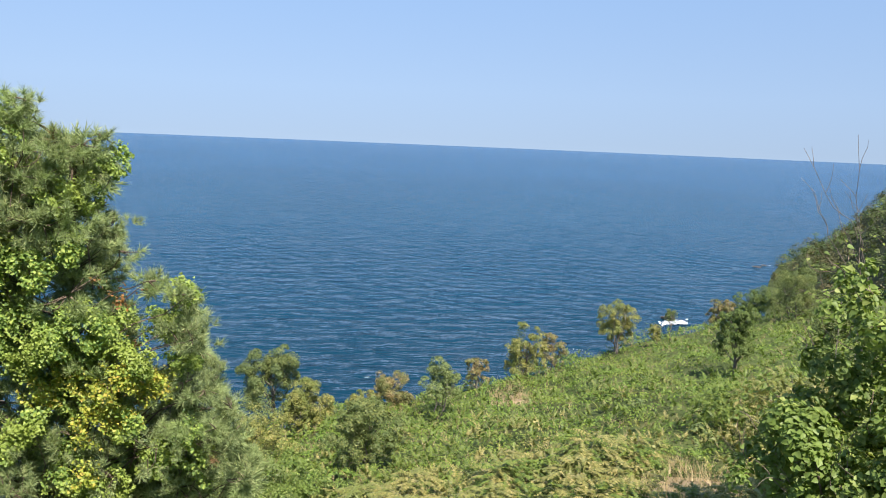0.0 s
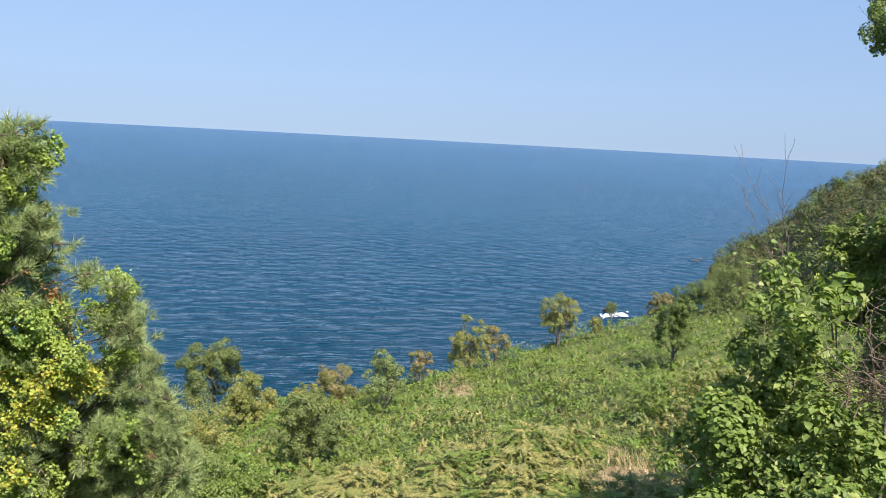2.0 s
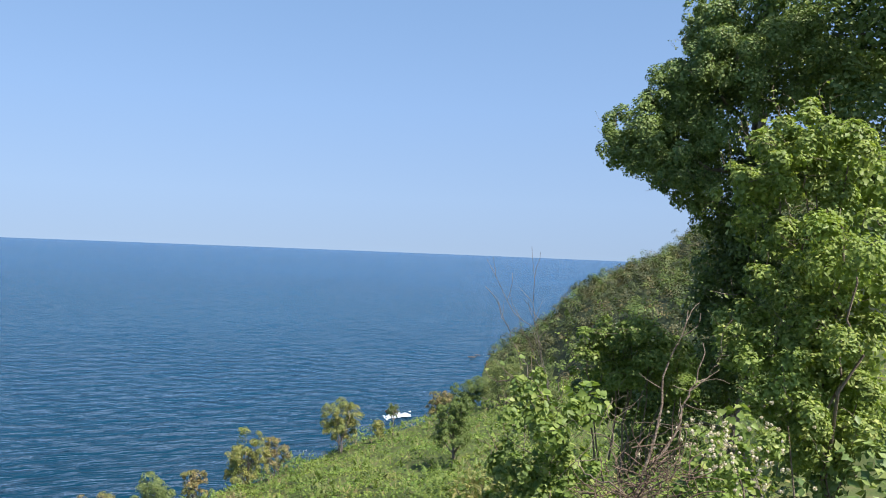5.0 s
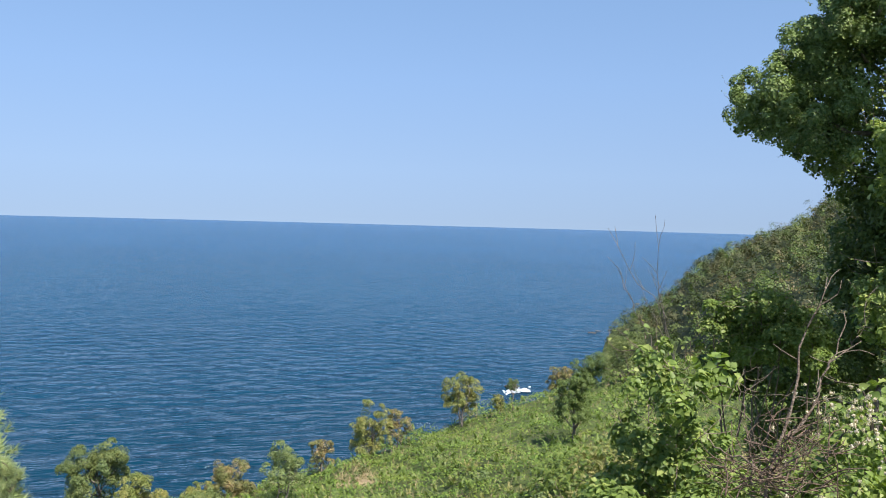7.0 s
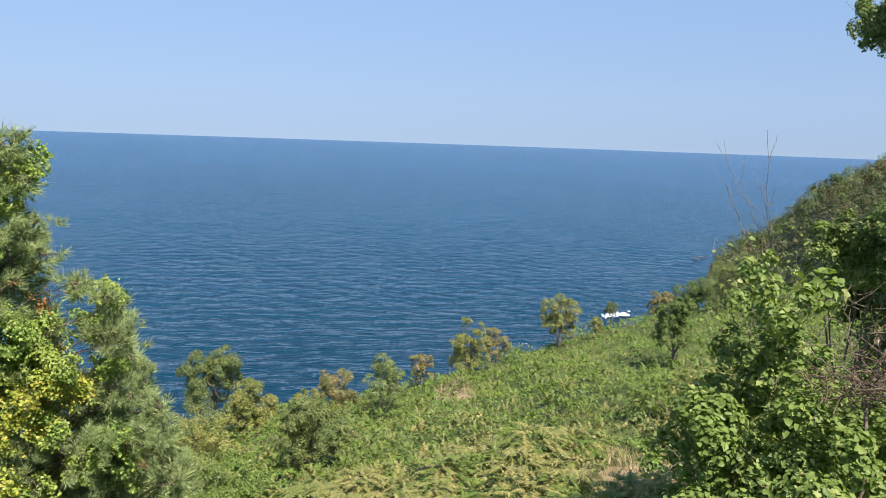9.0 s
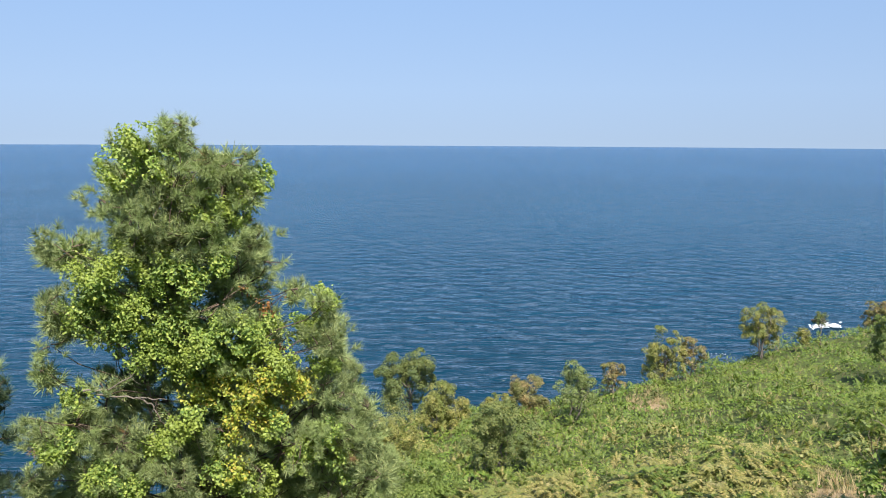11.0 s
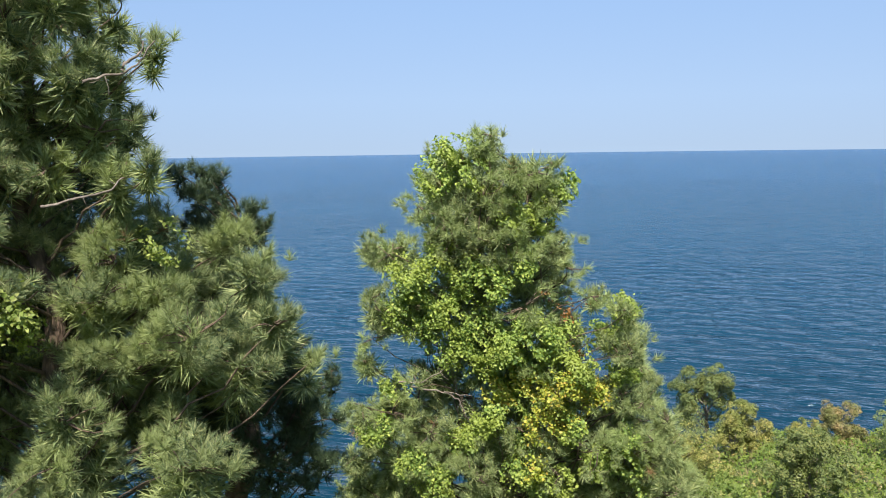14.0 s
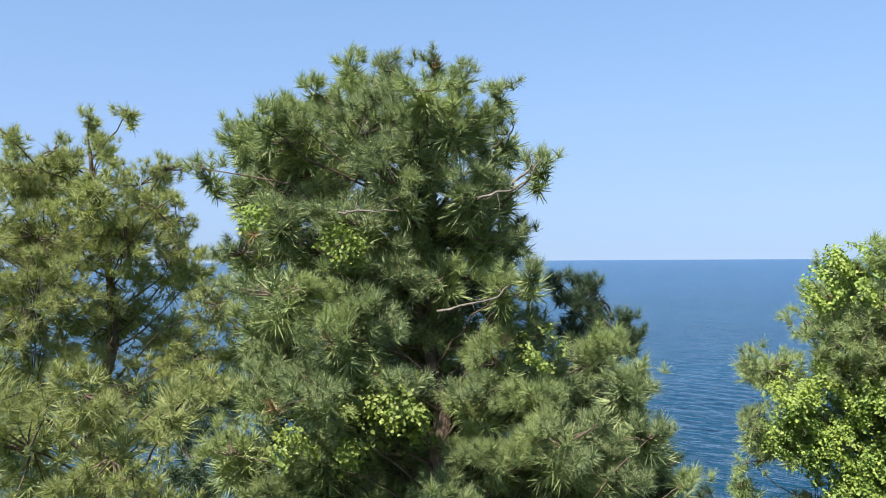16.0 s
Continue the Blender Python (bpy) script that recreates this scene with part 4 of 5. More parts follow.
BIG_FRONT = [
    (0.54, 39.34, 0.22), (0.76, 39.09, 0.17), (0.41, 38.95, 0.26), (0.03, 39.05, 0.26), (0.16, 38.61, 0.29), (0.59, 38.62, 0.18),
    (-0.21, 38.64, 0.26), (-0.16, 38.25, 0.29), (-0.48, 39.01, 0.23), (-0.68, 38.68, 0.29), (-0.60, 38.21, 0.31),
    (-0.93, 38.67, 0.27), (-1.00, 39.12, 0.25), (-1.19, 38.84, 0.27), (-1.02, 38.22, 0.34), (0.14, 38.13, 0.24),
    (-1.35, 38.41, 0.29), (-0.36, 39.42, 0.20), (-0.81, 39.48, 0.23), (-0.03, 39.44, 0.20), (-1.21, 39.50, 0.23),
    (-0.08, 40.21, 0.15), (0.03, 39.95, 0.13), (-0.22, 39.98, 0.21), (-0.42, 40.24, 0.23), (-0.58, 39.91, 0.23),
    (-0.27, 40.49, 0.19), (-0.69, 40.27, 0.23), (-0.95, 39.99, 0.23), (-0.16, 39.67, 0.20),]
PINE_FRONT = [
    (-1.83, 39.40, 0.17), (-1.52, 39.18, 0.19), (-0.81, 39.70, 0.22), (-0.56, 39.75, 0.18), (-1.04, 40.14, 0.12),
    (-0.41, 39.85, 0.09), (-0.69, 38.32, 0.28), (-0.90, 38.98, 0.18), (0.02, 38.44, 0.12), (0.40, 38.29, 0.17),
    (0.45, 37.83, 0.20), (0.35, 37.40, 0.24), (-2.30, 38.98, 0.17), (-2.36, 38.38, 0.10), (-2.36, 37.93, 0.17),
    (-2.16, 37.11, 0.28), (-1.84, 37.39, 0.22), (-1.73, 36.85, 0.30), (-0.68, 36.94, 0.25), (0.11, 36.76, 0.29),
    (0.48, 36.94, 0.29), (-0.31, 36.47, 0.30), (-2.48, 37.15, 0.18), (-1.20, 36.38, 0.30), (0.29, 37.82, 0.19),
    (-0.24, 38.74, 0.17), (-1.32, 39.44, 0.17), (0.57, 37.31, 0.19), (0.68, 36.89, 0.19),]

# pine overgrown by a creeper
creeper_pine = lobed_pine(50, 8.8, None, PINE_TOP + PINE_FOOT + PINE_SIDE + PINE_EDGE, 11, "green pine tree overgrown by a yellow-green creeper", 1.0, 0.55, M_needle_warm, tmpl=T_TUFT_FAR, singles=200, hemi=False, inner=300, fore=PINE_FRONT)
climbing_vine(50, 8.8, VINE, 12, M_vine, "bright yellow-green creeper climbing over a pine", 36000, 0.027, -0.5, singles=300)
climbing_vine(50, 8.8, VINE_YELLOW, 13, M_vine_yellow, "creeper with leaves turned yellow on a pine", 16000, 0.027, -0.6)
climbing_vine(50, 8.8, VINE_BROWN, 14, M_vine_brown, "withered orange-brown creeper leaves on a pine", 900, 0.036, -0.3)

# large pine close to the terrace
large_pine = lobed_pine(80, 6.0, None, BIG_TOP + BIG_CORE + BIG_MID + BIG_FRONT + BIG_FOOT, 21, "large dense pine tree with long green needles", 1.2, 0.6, trunk_x=-0.8, singles=300, inner=330)
climbing_vine(80, 6.0, BIG_VINE, 22, M_leafy, "green creeper sprays among pine branches", 16000, 0.026, -0.45)
lobed_pine(84, 7.6, None, BACK_FILL, 26, "dark needles added behind the large pine to paint its shaded hollows", 0.5, 0.3, M_needle_dark_shade, tmpl=T_TUFT_LONG, inner=90)
lobed_pine(72, 7.3, None, DARK_PINE + BIG_SKIRT, 23, "small dark pine tree with the large pine's shaded skirt in dark needles", 1.7, 0.3, M_needle_dark_shade)
sunlit_pine = lobed_pine(97, 9.5, None, LEFT_PINE, 24, "sunlit pine tree with upright shoots", 1.3, 0.5, M_needle_sunlit, tmpl=T_TUFT_FAR, hemi=False)
lobed_pine(92, 5.4, None, LOW_PINE, 25, "low sunlit pine branches with pale needles", 1.2, 0.35, M_needle_sunlit, hemi=False)



def bare_branches(tree, d, depth, lines, seed):
    """Leafless pale branches in the face of a crown: (x, z) lines in its upright plane, brought forward by depth."""
    r = np.random.default_rng(seed)
    bz = tree.matrix_world.translation.z
    for line in lines:
        p = np.array([(x, -depth, z - bz) for x, z in line])
        q = np.linspace(0, 1, 12)
        p = np.stack([np.interp(q, np.linspace(0, 1, len(p)), p[:, k]) for k in range(3)], -1) + r.normal(size=(12, 3)) * 0.006
        branch = bare_part("bare_branch", *tubes([(p, np.linspace(0.011, 0.004, 12))], 6), M_bark_grey, tree, "leafless pale grey branch", True)
        for k in range(3):
            a = p[r.integers(4, 12)]
            b = a + unit(r.normal(size=3) * np.array([1, 0.5, 1])) * r.uniform(0.05, 0.13)
            bare_part("twig", *tubes([(bent(a, b, r, 0.1, 4), np.linspace(0.003, 0.0012, 4))], 4), M_bark_grey, branch)


bare_branches(creeper_pine, 8.8, 0.75, (((-1.77, 37.62), (-1.61, 37.59), (-1.37, 37.57), (-1.16, 37.55)),
                                        ((-1.43, 37.58), (-1.29, 37.49), (-1.22, 37.36)),
                                        ((-1.89, 37.66), (-1.66, 37.67), (-1.43, 37.82))), 15)
bare_branches(large_pine, 6.0, 0.75, (((-0.58, 39.71), (-0.50, 39.73), (-0.30, 39.77), (-0.18, 39.82), (-0.13, 39.87)),
                                      ((-1.19, 40.33), (-1.12, 40.34), (-0.97, 40.35), (-0.82, 40.35)),
                                      ((-0.31, 40.42), (-0.25, 40.44), (-0.10, 40.47), (-0.00, 40.52), (0.08, 40.67)),
                                      ((-0.10, 40.49), (0.02, 40.60), (0.02, 40.65))), 27)
bare_branches(sunlit_pine, 9.5, 0.7, (((-2.08, 38.53), (-2.01, 38.63), (-1.91, 38.74), (-1.81, 38.93)),
                                       ((-1.85, 38.79), (-1.75, 38.71), (-1.70, 38.61)),
                                       ((-1.15, 38.29), (-1.06, 38.34), (-0.86, 38.48))), 28)

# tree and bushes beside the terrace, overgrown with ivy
# darker bush leaves on the ivy column put its shade into the colour
shrub(-6, 14.0, IVY_COLUMN, 36, M_bush, "ivy-covered trunk of a tall tree, its shade put into darker leaves", 8000, 0.06, 0.5, "ivy_stump", T_LEAF, "tree", trunk=0.3)
shrub(-6, 13.4, OVERHANG_SIDE, 39, M_ivy, "shaded crown of a tall ivy-grown tree, extended unseen to cast shade", 4500, 0.075, 0.7, "ivy_tree", T_LEAF, "tree", trunk=0.9)
shrub(-6, 12.5, OVERHANG, 31, M_ivy, "tall tree smothered in dark ivy, leaning over", 15000, 0.043, 0.6, "ivy_tree", T_LEAF, "tree", trunk=0.6, shoots=5, reach=0.2, clump=0.32)
shrub(-10, 6.5, IVY_BUSH, 32, M_leafy, "sunlit leafy bush beside the ivy tree", 30000, 0.036, 0.3, "leafy_bush", T_LEAF, shoots=7, reach=0.22)
# brighter bramble leaves put sunlight into the shaded round bush's colour
shrub(0, 11.0, ROUND_BUSH, 33, M_bramble, "round leafy green bush over a dark hollow", 14000, 0.05, 0.4, "round_bush", T_LEAF, shoots=9, reach=0.35)
shrub(4, 5.0, BRAMBLE, 34, M_bramble, "broad-leaved bright green bush near the terrace", 17000, 0.034, 0.3, "bramble_bush", singles=300, shoots=6, reach=0.2, slope=0.9, knee=38.6)
shrub(-6, 5.2, BRAMBLE_SIDE, 35, M_bramble, "green bush mixed with dry twigs and white seed heads", 8000, 0.035, 0.3, "bramble_bush", singles=200, shoots=6, reach=0.14, slope=0.6, knee=38.6)

# overgrown bank that goes on beyond the ivy tree
BANK = [(-1.3 + 0.52 * i + 0.2 * math.sin(3.1 * j), 36.6 + 0.62 * j + 0.2 * math.sin(2.3 * i), 0.36 + 0.08 * math.sin(1.7 * i + j)) for i in range(7) for j in range(4)]
shrub(-21, 6.6, BANK, 37, M_ivy, "ivy-covered bank of shrubs beside the terrace", 2600, 0.072, 0.3, "bank_shrub", T_LEAF, shoots=3, reach=0.3)
# tree added out of view to block the sun over hollow and ivy column
SHADE_TREE = [(-0.9 + 1.1 * i + 0.3 * math.sin(2.1 * j), 38.0 + 1.2 * j + 0.4 * math.sin(2.9 * i), 0.95 + 0.15 * math.sin(1.3 * i + j)) for i in range(4) for j in range(8)]
shrub(-25.5, 10.15, SHADE_TREE, 38, M_ivy, "ivy-covered tree added out of view to shade the hollow", 2600, 0.11, 0.7, "ivy_tree", T_LEAF, "tree", trunk=0.9)

# small trees along the brink: azimuth, distance, elevation of the top, width, seed, leaves, label, stems, bare part of the stem
for az0, r0, el, w0, sd, mt, lb, st, tp in (
        (41.6, 43.0, -14.4, 3.0, 41, M_tree_green, "round green tree with a dense crown on the brink", 1, 0.36),
        (38.6, 42.0, -16.6, 2.5, 42, M_tree_turn, "low green tree with yellowing crown on the brink", 3, 0.25),
        (40.2, 41.0, -17.6, 1.5, 63, M_tree_turn, "sparse low shrub beside a round tree", 3, 0.1),
        (33.7, 43.0, -15.9, 2.1, 43, M_tree_rust, "small tree with rust-brown autumn leaves", 3, 0.05),
        (35.3, 42.5, -17.4, 1.6, 64, M_tree_turn, "low yellow-green bush on the brink", 3, 0.1),
        (30.5, 39.5, -15.1, 2.0, 44, M_tree_pale, "slender green sapling with airy crown", 2, 0.4),
        (27.6, 46.5, -14.4, 1.35, 45, M_tree_rust, "low brownish bush-like tree on the brink", 1, 0.22),
        (24.5, 49.5, -12.25, 2.3, 46, M_tree_turn, "small tree turning yellow on the brink", 3, 0.1),
        (22.7, 50.0, -12.3, 1.35, 47, M_tree_rust, "thin brownish tree with sparse leaves", 3, 0.2),
        (18.3, 57.0, -10.35, 2.5, 48, M_tree_turn, "small round tree with golden-green leaves", 3, 0.14),
        (15.8, 58.0, -11.6, 1.0, 49, M_tree_turn, "tiny yellowish tree on the brink", 2, 0.2),
        (14.8, 60.0, -10.4, 0.8, 50, M_tree_green, "slim dark green sapling on the brink", 1, 0.6),
        (10.6, 42.5, -9.6, 2.0, 51, M_bush, "dark green small tree on the grassy slope", 1, 0.3),
        (35.5, 29.5, -18.0, 2.3, 52, M_tree_green, "dark green shrub among the bracken", 4, 0.1),
        (39.5, 25.5, -22.6, 2.6, 53, M_bramble, "bright green low bramble mound on the slope", 4, 0.03),
        (45.0, 26.0, -21.5, 3.2, 54, M_tree_green, "green scrub mound below the pine", 4, 0.03),
        (43.0, 34.0, -18.6, 3.2, 55, M_tree_turn, "yellowish scrub mound near the brink", 4, 0.03),
        (9.0, 30.0, -16.2, 3.0, 56, M_fern, "low feathery green bush among bracken", 4, 0.03),
        (5.8, 27.0, -15.0, 3.4, 57, M_fern_dry, "feathery yellow-green bush beside the bracken", 4, 0.03),
        (4.5, 50.0, -9.3, 3.4, 58, M_tree_green, "dense green scrub on the upper slope", 4, 0.03),
        (11.6, 68.0, -9.6, 2.0, 59, M_tree_rust, "round brownish bush at the cliff edge", 3, 0.05),
        (9.6, 70.0, -8.4, 3.0, 60, M_bush, "dark green bush at the cliff edge", 3, 0.05),
        (7.2, 66.0, -7.3, 3.6, 62, M_tree_green, "dark green scrub tree on the upper slope", 3, 0.05)):
    px, py, pz = spot(az0, r0)
    h0 = 0.93 * (40.0 + r0 * math.tan(radians(el)) - pz)
    if mt in (M_fern, M_fern_dry):
        leafy_tree(px, py, h0, w0, sd, mt, lb, 0.42, 230, tp, st, tmpl=T_FROND)
    else:
        leafy_tree(px, py, h0, w0, sd, mt, lb, 0.075, 4600 if st < 3 and w0 > 1.9 and mt is not M_tree_pale else 2300, tp, st)


# ---------------- bracken, grass, woods ----------------
def in_bench(r, n, az_lo, az_hi, r_lo, power):
    az = np.radians(r.uniform(az_lo, az_hi, n))
    edge = np.interp(az, EDGE_AZ, EDGE_R)
    q = r.random(n) ** power
    rr = r_lo + (edge + 2.0 - r_lo) * q
    x, y = world_xy(-rr * np.sin(az), rr * np.cos(az))
    return x, y, rr, np.degrees(az) + 9.8


def crowns(u, v, cell, seed, lo, hi, wide):
    """Height of overlapping rounded crowns, one to a cell of a jittered grid."""
    top = np.zeros(np.shape(u))
    gu, gv = np.floor(u / cell), np.floor(v / cell)
    for a in (-1, 0, 1):
        for b in (-1, 0, 1):
            cu, cv = gu + a, gv + b
            k = np.sin(cu * 127.1 + cv * 311.7 + seed) * 43758.5453
            k = k - np.floor(k)
            k2 = np.modf(k * 97.31)[0]
            k3 = np.modf(k * 531.7)[0]
            d2 = ((u - (cu + 0.15 + 0.7 * k) * cell) ** 2 + (v - (cv + 0.15 + 0.7 * k2) * cell) ** 2) / (cell * wide) ** 2
            top = np.maximum(top, (lo + (hi - lo) * k3 ** 1.5) * np.sqrt(np.maximum(1 - d2, 0)))
    return top


def mounds(x, y):
    """Top of the weeds over the ground of the bench: low mounds of two sizes."""
    return crowns(x, y, 2.3, 3.0, 0.05, 0.95, 0.72) + crowns(x, y, 0.8, 8.0, 0.05, 0.42, 0.72) - 0.3


def bare_soil(az, rr, grow=1.0):
    return (np.hypot((az - 13.0) / (3.6 * grow), (rr - 22.8) / (1.9 * grow)) < 1) | (np.hypot((az - 25.2) / (1.2 * grow), (rr - 42) / (2.2 * grow)) < 1)


def build_bracken():
    """Weeds in low mounds, bracken in clumps of arching fronds, dry grass between them."""
    r = np.random.default_rng(61)
    n = 140000
    x, y, rr, az = in_bench(r, n, -22, 48, 16.0, 0.8)
    z = mounds(x, y)
    e = 0.12
    N = unit(unit(np.stack([-(mounds(x + e, y) - z) / e, -(mounds(x, y + e) - z) / e, np.ones(n)], -1)) + r.normal(size=(n, 3)) * 0.36)
    tint = 0.8 * lumps(x, y, 0.33, 7.0) + 0.6 * lumps(x, y, 0.9, 3.0) + (32 - rr) * 0.055 + r.normal(size=n) * 0.15
    keep = ~bare_soil(az, rr)
    P = np.stack([x, y, land(x, y) + z - 0.05 + 0.12 * r.random(n)], -1)
    size = r.uniform(0.06, 0.15, n)
    for sel, mat, lb in ((tint < 0.12, M_weed, "bright green weeds in low mounds on the slope"),
                         ((tint >= 0.12) & (tint < 0.5), M_fern, "green undergrowth among the bracken"),
                         (tint >= 0.5, M_fern_dry, "yellowing undergrowth among the bracken")):
        sel = sel & keep
        V, F = scatter(T_LEAF, P[sel], N[sel], size[sel], r)
        tagged(new("weeds", raw_mesh("weeds", V, F, mat)), lb, "weeds", kind="stuff")
    m, per = 6000, 5
    x, y, rr, az = in_bench(r, m, -20, 48, 14.0, 2.0)
    keep = (~bare_soil(az, rr) | (r.random(m) < 0.06)) & (lumps(x, y, 1.3, 4.0) + r.normal(size=m) * 0.3 > -0.3)
    x, y, rr = x[keep], y[keep], rr[keep]
    m = len(x)
    dryness = 0.6 * lumps(x, y, 0.22, 5.0) + 0.4 * lumps(x, y, 0.7, 9.0) + (35 - rr) * 0.08 + r.normal(size=m) * 0.2
    lift = np.maximum(mounds(x, y), 0) + 0.03 + 0.2 * r.random(m)
    big = r.uniform(0.7, 1.25, m)
    n = m * per
    i = np.repeat(np.arange(m), per)
    way = r.random(n) * 2 * math.pi
    out = np.stack([np.cos(way), np.sin(way)], -1)
    P = np.stack([x[i] + out[:, 0] * 0.05, y[i] + out[:, 1] * 0.05, land(x, y)[i] + lift[i] * r.uniform(0.6, 1.1, n)], -1)
    lean = r.uniform(0.0, 1.3, n)
    D = np.stack([-out[:, 0] * lean, -out[:, 1] * lean, np.ones(n)], -1)
    flat = np.stack([out[:, 0], out[:, 1], np.zeros(n)], -1)
    size = r.uniform(0.26, 0.52, n) * big[i]
    for nm, sel, mat, lb in (("bracken", dryness[i] < 0.35, M_fern, "green bracken fern covering the slope"),
                             ("dry_bracken", dryness[i] >= 0.35, M_fern_dry, "yellowing bracken fern on the slope")):
        V, F = scatter(T_FROND, P[sel], D[sel], size[sel], r, flat[sel])
        tagged(new(nm, raw_mesh(nm, V, F, mat)), lb, "bracken", kind="stuff")
    for nm, mat, lb, k in (("bracken", M_fern, "tall stands of green bracken fern", 26), ("dry_bracken", M_fern_dry, "tall stands of yellowing bracken fern", 40)):
        az, rr = r.uniform(5, 38, k), r.uniform(15.5, 25, k)
        clear = ~bare_soil(az, rr, 1.15)
        az, rr = np.radians(az[clear]), rr[clear]
        i = np.repeat(np.arange(len(az)), 75)
        n = len(i)
        wide, tall = r.uniform(0.45, 1.0, len(az))[i], r.uniform(0.6, 1.3, len(az))[i]
        way, q = r.random(n) * 2 * math.pi, np.sqrt(r.random(n))
        flat = np.stack([np.cos(way), np.sin(way), np.zeros(n)], -1)
        x, y = (-rr * np.sin(az))[i] + flat[:, 0] * wide * q, (rr * np.cos(az))[i] + flat[:, 1] * wide * q
        P = np.stack([x, y, land(x, y) + tall * np.sqrt(1.05 - q * q) + r.normal(size=n) * 0.05], -1)
        lean = r.uniform(0.1, 0.9, n) * (0.3 + q)
        V, F = scatter(T_FROND, P, np.stack([flat[:, 0] * lean, flat[:, 1] * lean, np.ones(n)], -1), r.uniform(0.4, 0.75, n), r, flat)
        tagged(new(nm, raw_mesh(nm, V, F, mat)), lb, "bracken", kind="stuff")
    k = 46
    x, y, rr, az = in_bench(r, k, -6, 46, 22.0, 0.7)
    P, D, S = leaf_cloud(r, np.stack([x, y, land(x, y) + 0.2], -1), r.uniform(0.3, 0.75, k), 700, 0.12, 0.6, (0.7, 1.05), 0.45)
    P[:, 2] = np.maximum(P[:, 2], land(P[:, 0], P[:, 1]))
    V, F = scatter(T_LEAF, P, D, S, r)
    tagged(new("low_scrub", raw_mesh("low_scrub", V, F, M_tree_green)), "dark green low scrub among the bracken", "scrub", kind="stuff")
    n = 34000
    x, y, rr, az = in_bench(r, n, -8, 34, 16.0, 0.8)
    w = (bare_soil(az, rr, 1.25) & (r.random(n) < 0.8)) | (r.random(n) < 0.07)
    x, y = x[w], y[w]
    V, F = scatter(T_BLADE, np.stack([x, y, land(x, y) - 0.02 + 0.5 * mounds(x, y)], -1), np.stack([r.normal(size=len(x)) * 0.3, r.normal(size=len(x)) * 0.3, np.ones(len(x))], -1), r.uniform(0.2, 0.55, len(x)), r)
    tagged(new("dry_grass", raw_mesh("dry_grass", V, F, M_straw)), "pale straw-coloured dry grass", "grass", kind="stuff")


def canopy(u, v):
    """Top of the undergrowth on the slope beyond the bench, in coast coordinates, and how far it closes."""
    x, y = world_xy(u, v)
    z = land(x, y)
    rr, az = np.hypot(u, v), np.arctan2(-u, v)
    cover = np.clip((rr - np.interp(az, EDGE_AZ, EDGE_R) - 2.5) / 4.0, 0, 1) * np.clip((z - 0.6) / 2.5, 0, 1)
    return z - 0.5 + cover * (0.4 + 0.7 * crowns(u, v, 1.5, 5.0, 0.3, 1.0, 0.9)), cover


def build_woods():
    """Scrub and low woods on the steep slope beyond the bench, too many to count."""
    r = np.random.default_rng(71)
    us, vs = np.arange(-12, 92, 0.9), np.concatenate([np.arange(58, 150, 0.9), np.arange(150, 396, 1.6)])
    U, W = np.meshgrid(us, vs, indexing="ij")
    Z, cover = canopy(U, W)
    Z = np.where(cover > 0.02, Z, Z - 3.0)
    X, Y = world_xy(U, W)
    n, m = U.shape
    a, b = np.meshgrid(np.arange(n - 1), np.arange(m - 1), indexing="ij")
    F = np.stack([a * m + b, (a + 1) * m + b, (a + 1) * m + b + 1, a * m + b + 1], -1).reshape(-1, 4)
    tagged(new("woods", raw_mesh("woods", np.stack([X, Y, Z], -1).reshape(-1, 3), [F], M_wood_shade)), "dark sheet under the scrub painting the shade between crowns", "woods", kind="stuff")

    # closed scrub: many crowns of leaf clumps, standing close together
    sorts = ((M_wood_far, "dense olive-green scrub and woods on the headland"), (M_bush, "darker green trees among the scrub"),
             (M_wood_brown, "brownish dry crowns among the scrub"), (M_tree_green, "lighter green crowns among the scrub"))
    P, D, S = [[] for _ in sorts], [[] for _ in sorts], [[] for _ in sorts]
    for v0, v1, cell in ((60, 150, 2.7), (150, 392, 5.0)):
        for gv in np.arange(v0, v1, cell):
            for gu in np.arange(-8, 0.36 * gv + 8, cell):
                u, v = gu + r.uniform(0, cell), gv + r.uniform(0, cell)
                z, cover = canopy(np.array([u]), np.array([v]))
                if cover[0] < 0.3:
                    continue
                x, y = world_xy(u, v)
                q = cell * (0.34 + 0.36 * r.random() ** 1.5)
                h = q * r.uniform(1.1, 2.0)
                c = np.array([x, y, float(z[0]) + h * r.uniform(-0.1, 0.45)])
                k = 6
                cd = unit(ball_points(r, k) * np.array([1, 1, 0.7]) + np.array([0, 0, 0.35]))
                cc = c + cd * np.array([q, q, h]) * 0.68
                m = int(115 * (q / 1.6) ** 0.9)
                i = r.integers(0, k, m)
                d = unit(ball_points(r, m) + cd[i] * 0.5 + np.array([0, 0, 0.4]))
                sort = r.choice(4, p=(0.48, 0.30, 0.16, 0.06))
                P[sort].append(cc[i] + d * (q * 0.5 * r.uniform(0.6, 1.15, m))[:, None])
                D[sort].append(unit(0.35 * d + unit(P[sort][-1] - c + np.array([0, 0, 0.3 * h])) + r.normal(size=(m, 3)) * 0.2))
                S[sort].append(r.uniform(0.18, 0.4, m) * (cell / 2.7) ** 0.75)
    for k, (mat, label) in enumerate(sorts):
        V, F = scatter(T_LEAF, np.concatenate(P[k]), np.concatenate(D[k]), np.concatenate(S[k]), r)
        tagged(new("woods", raw_mesh("woods", V, F, mat)), label, "woods", kind="stuff")


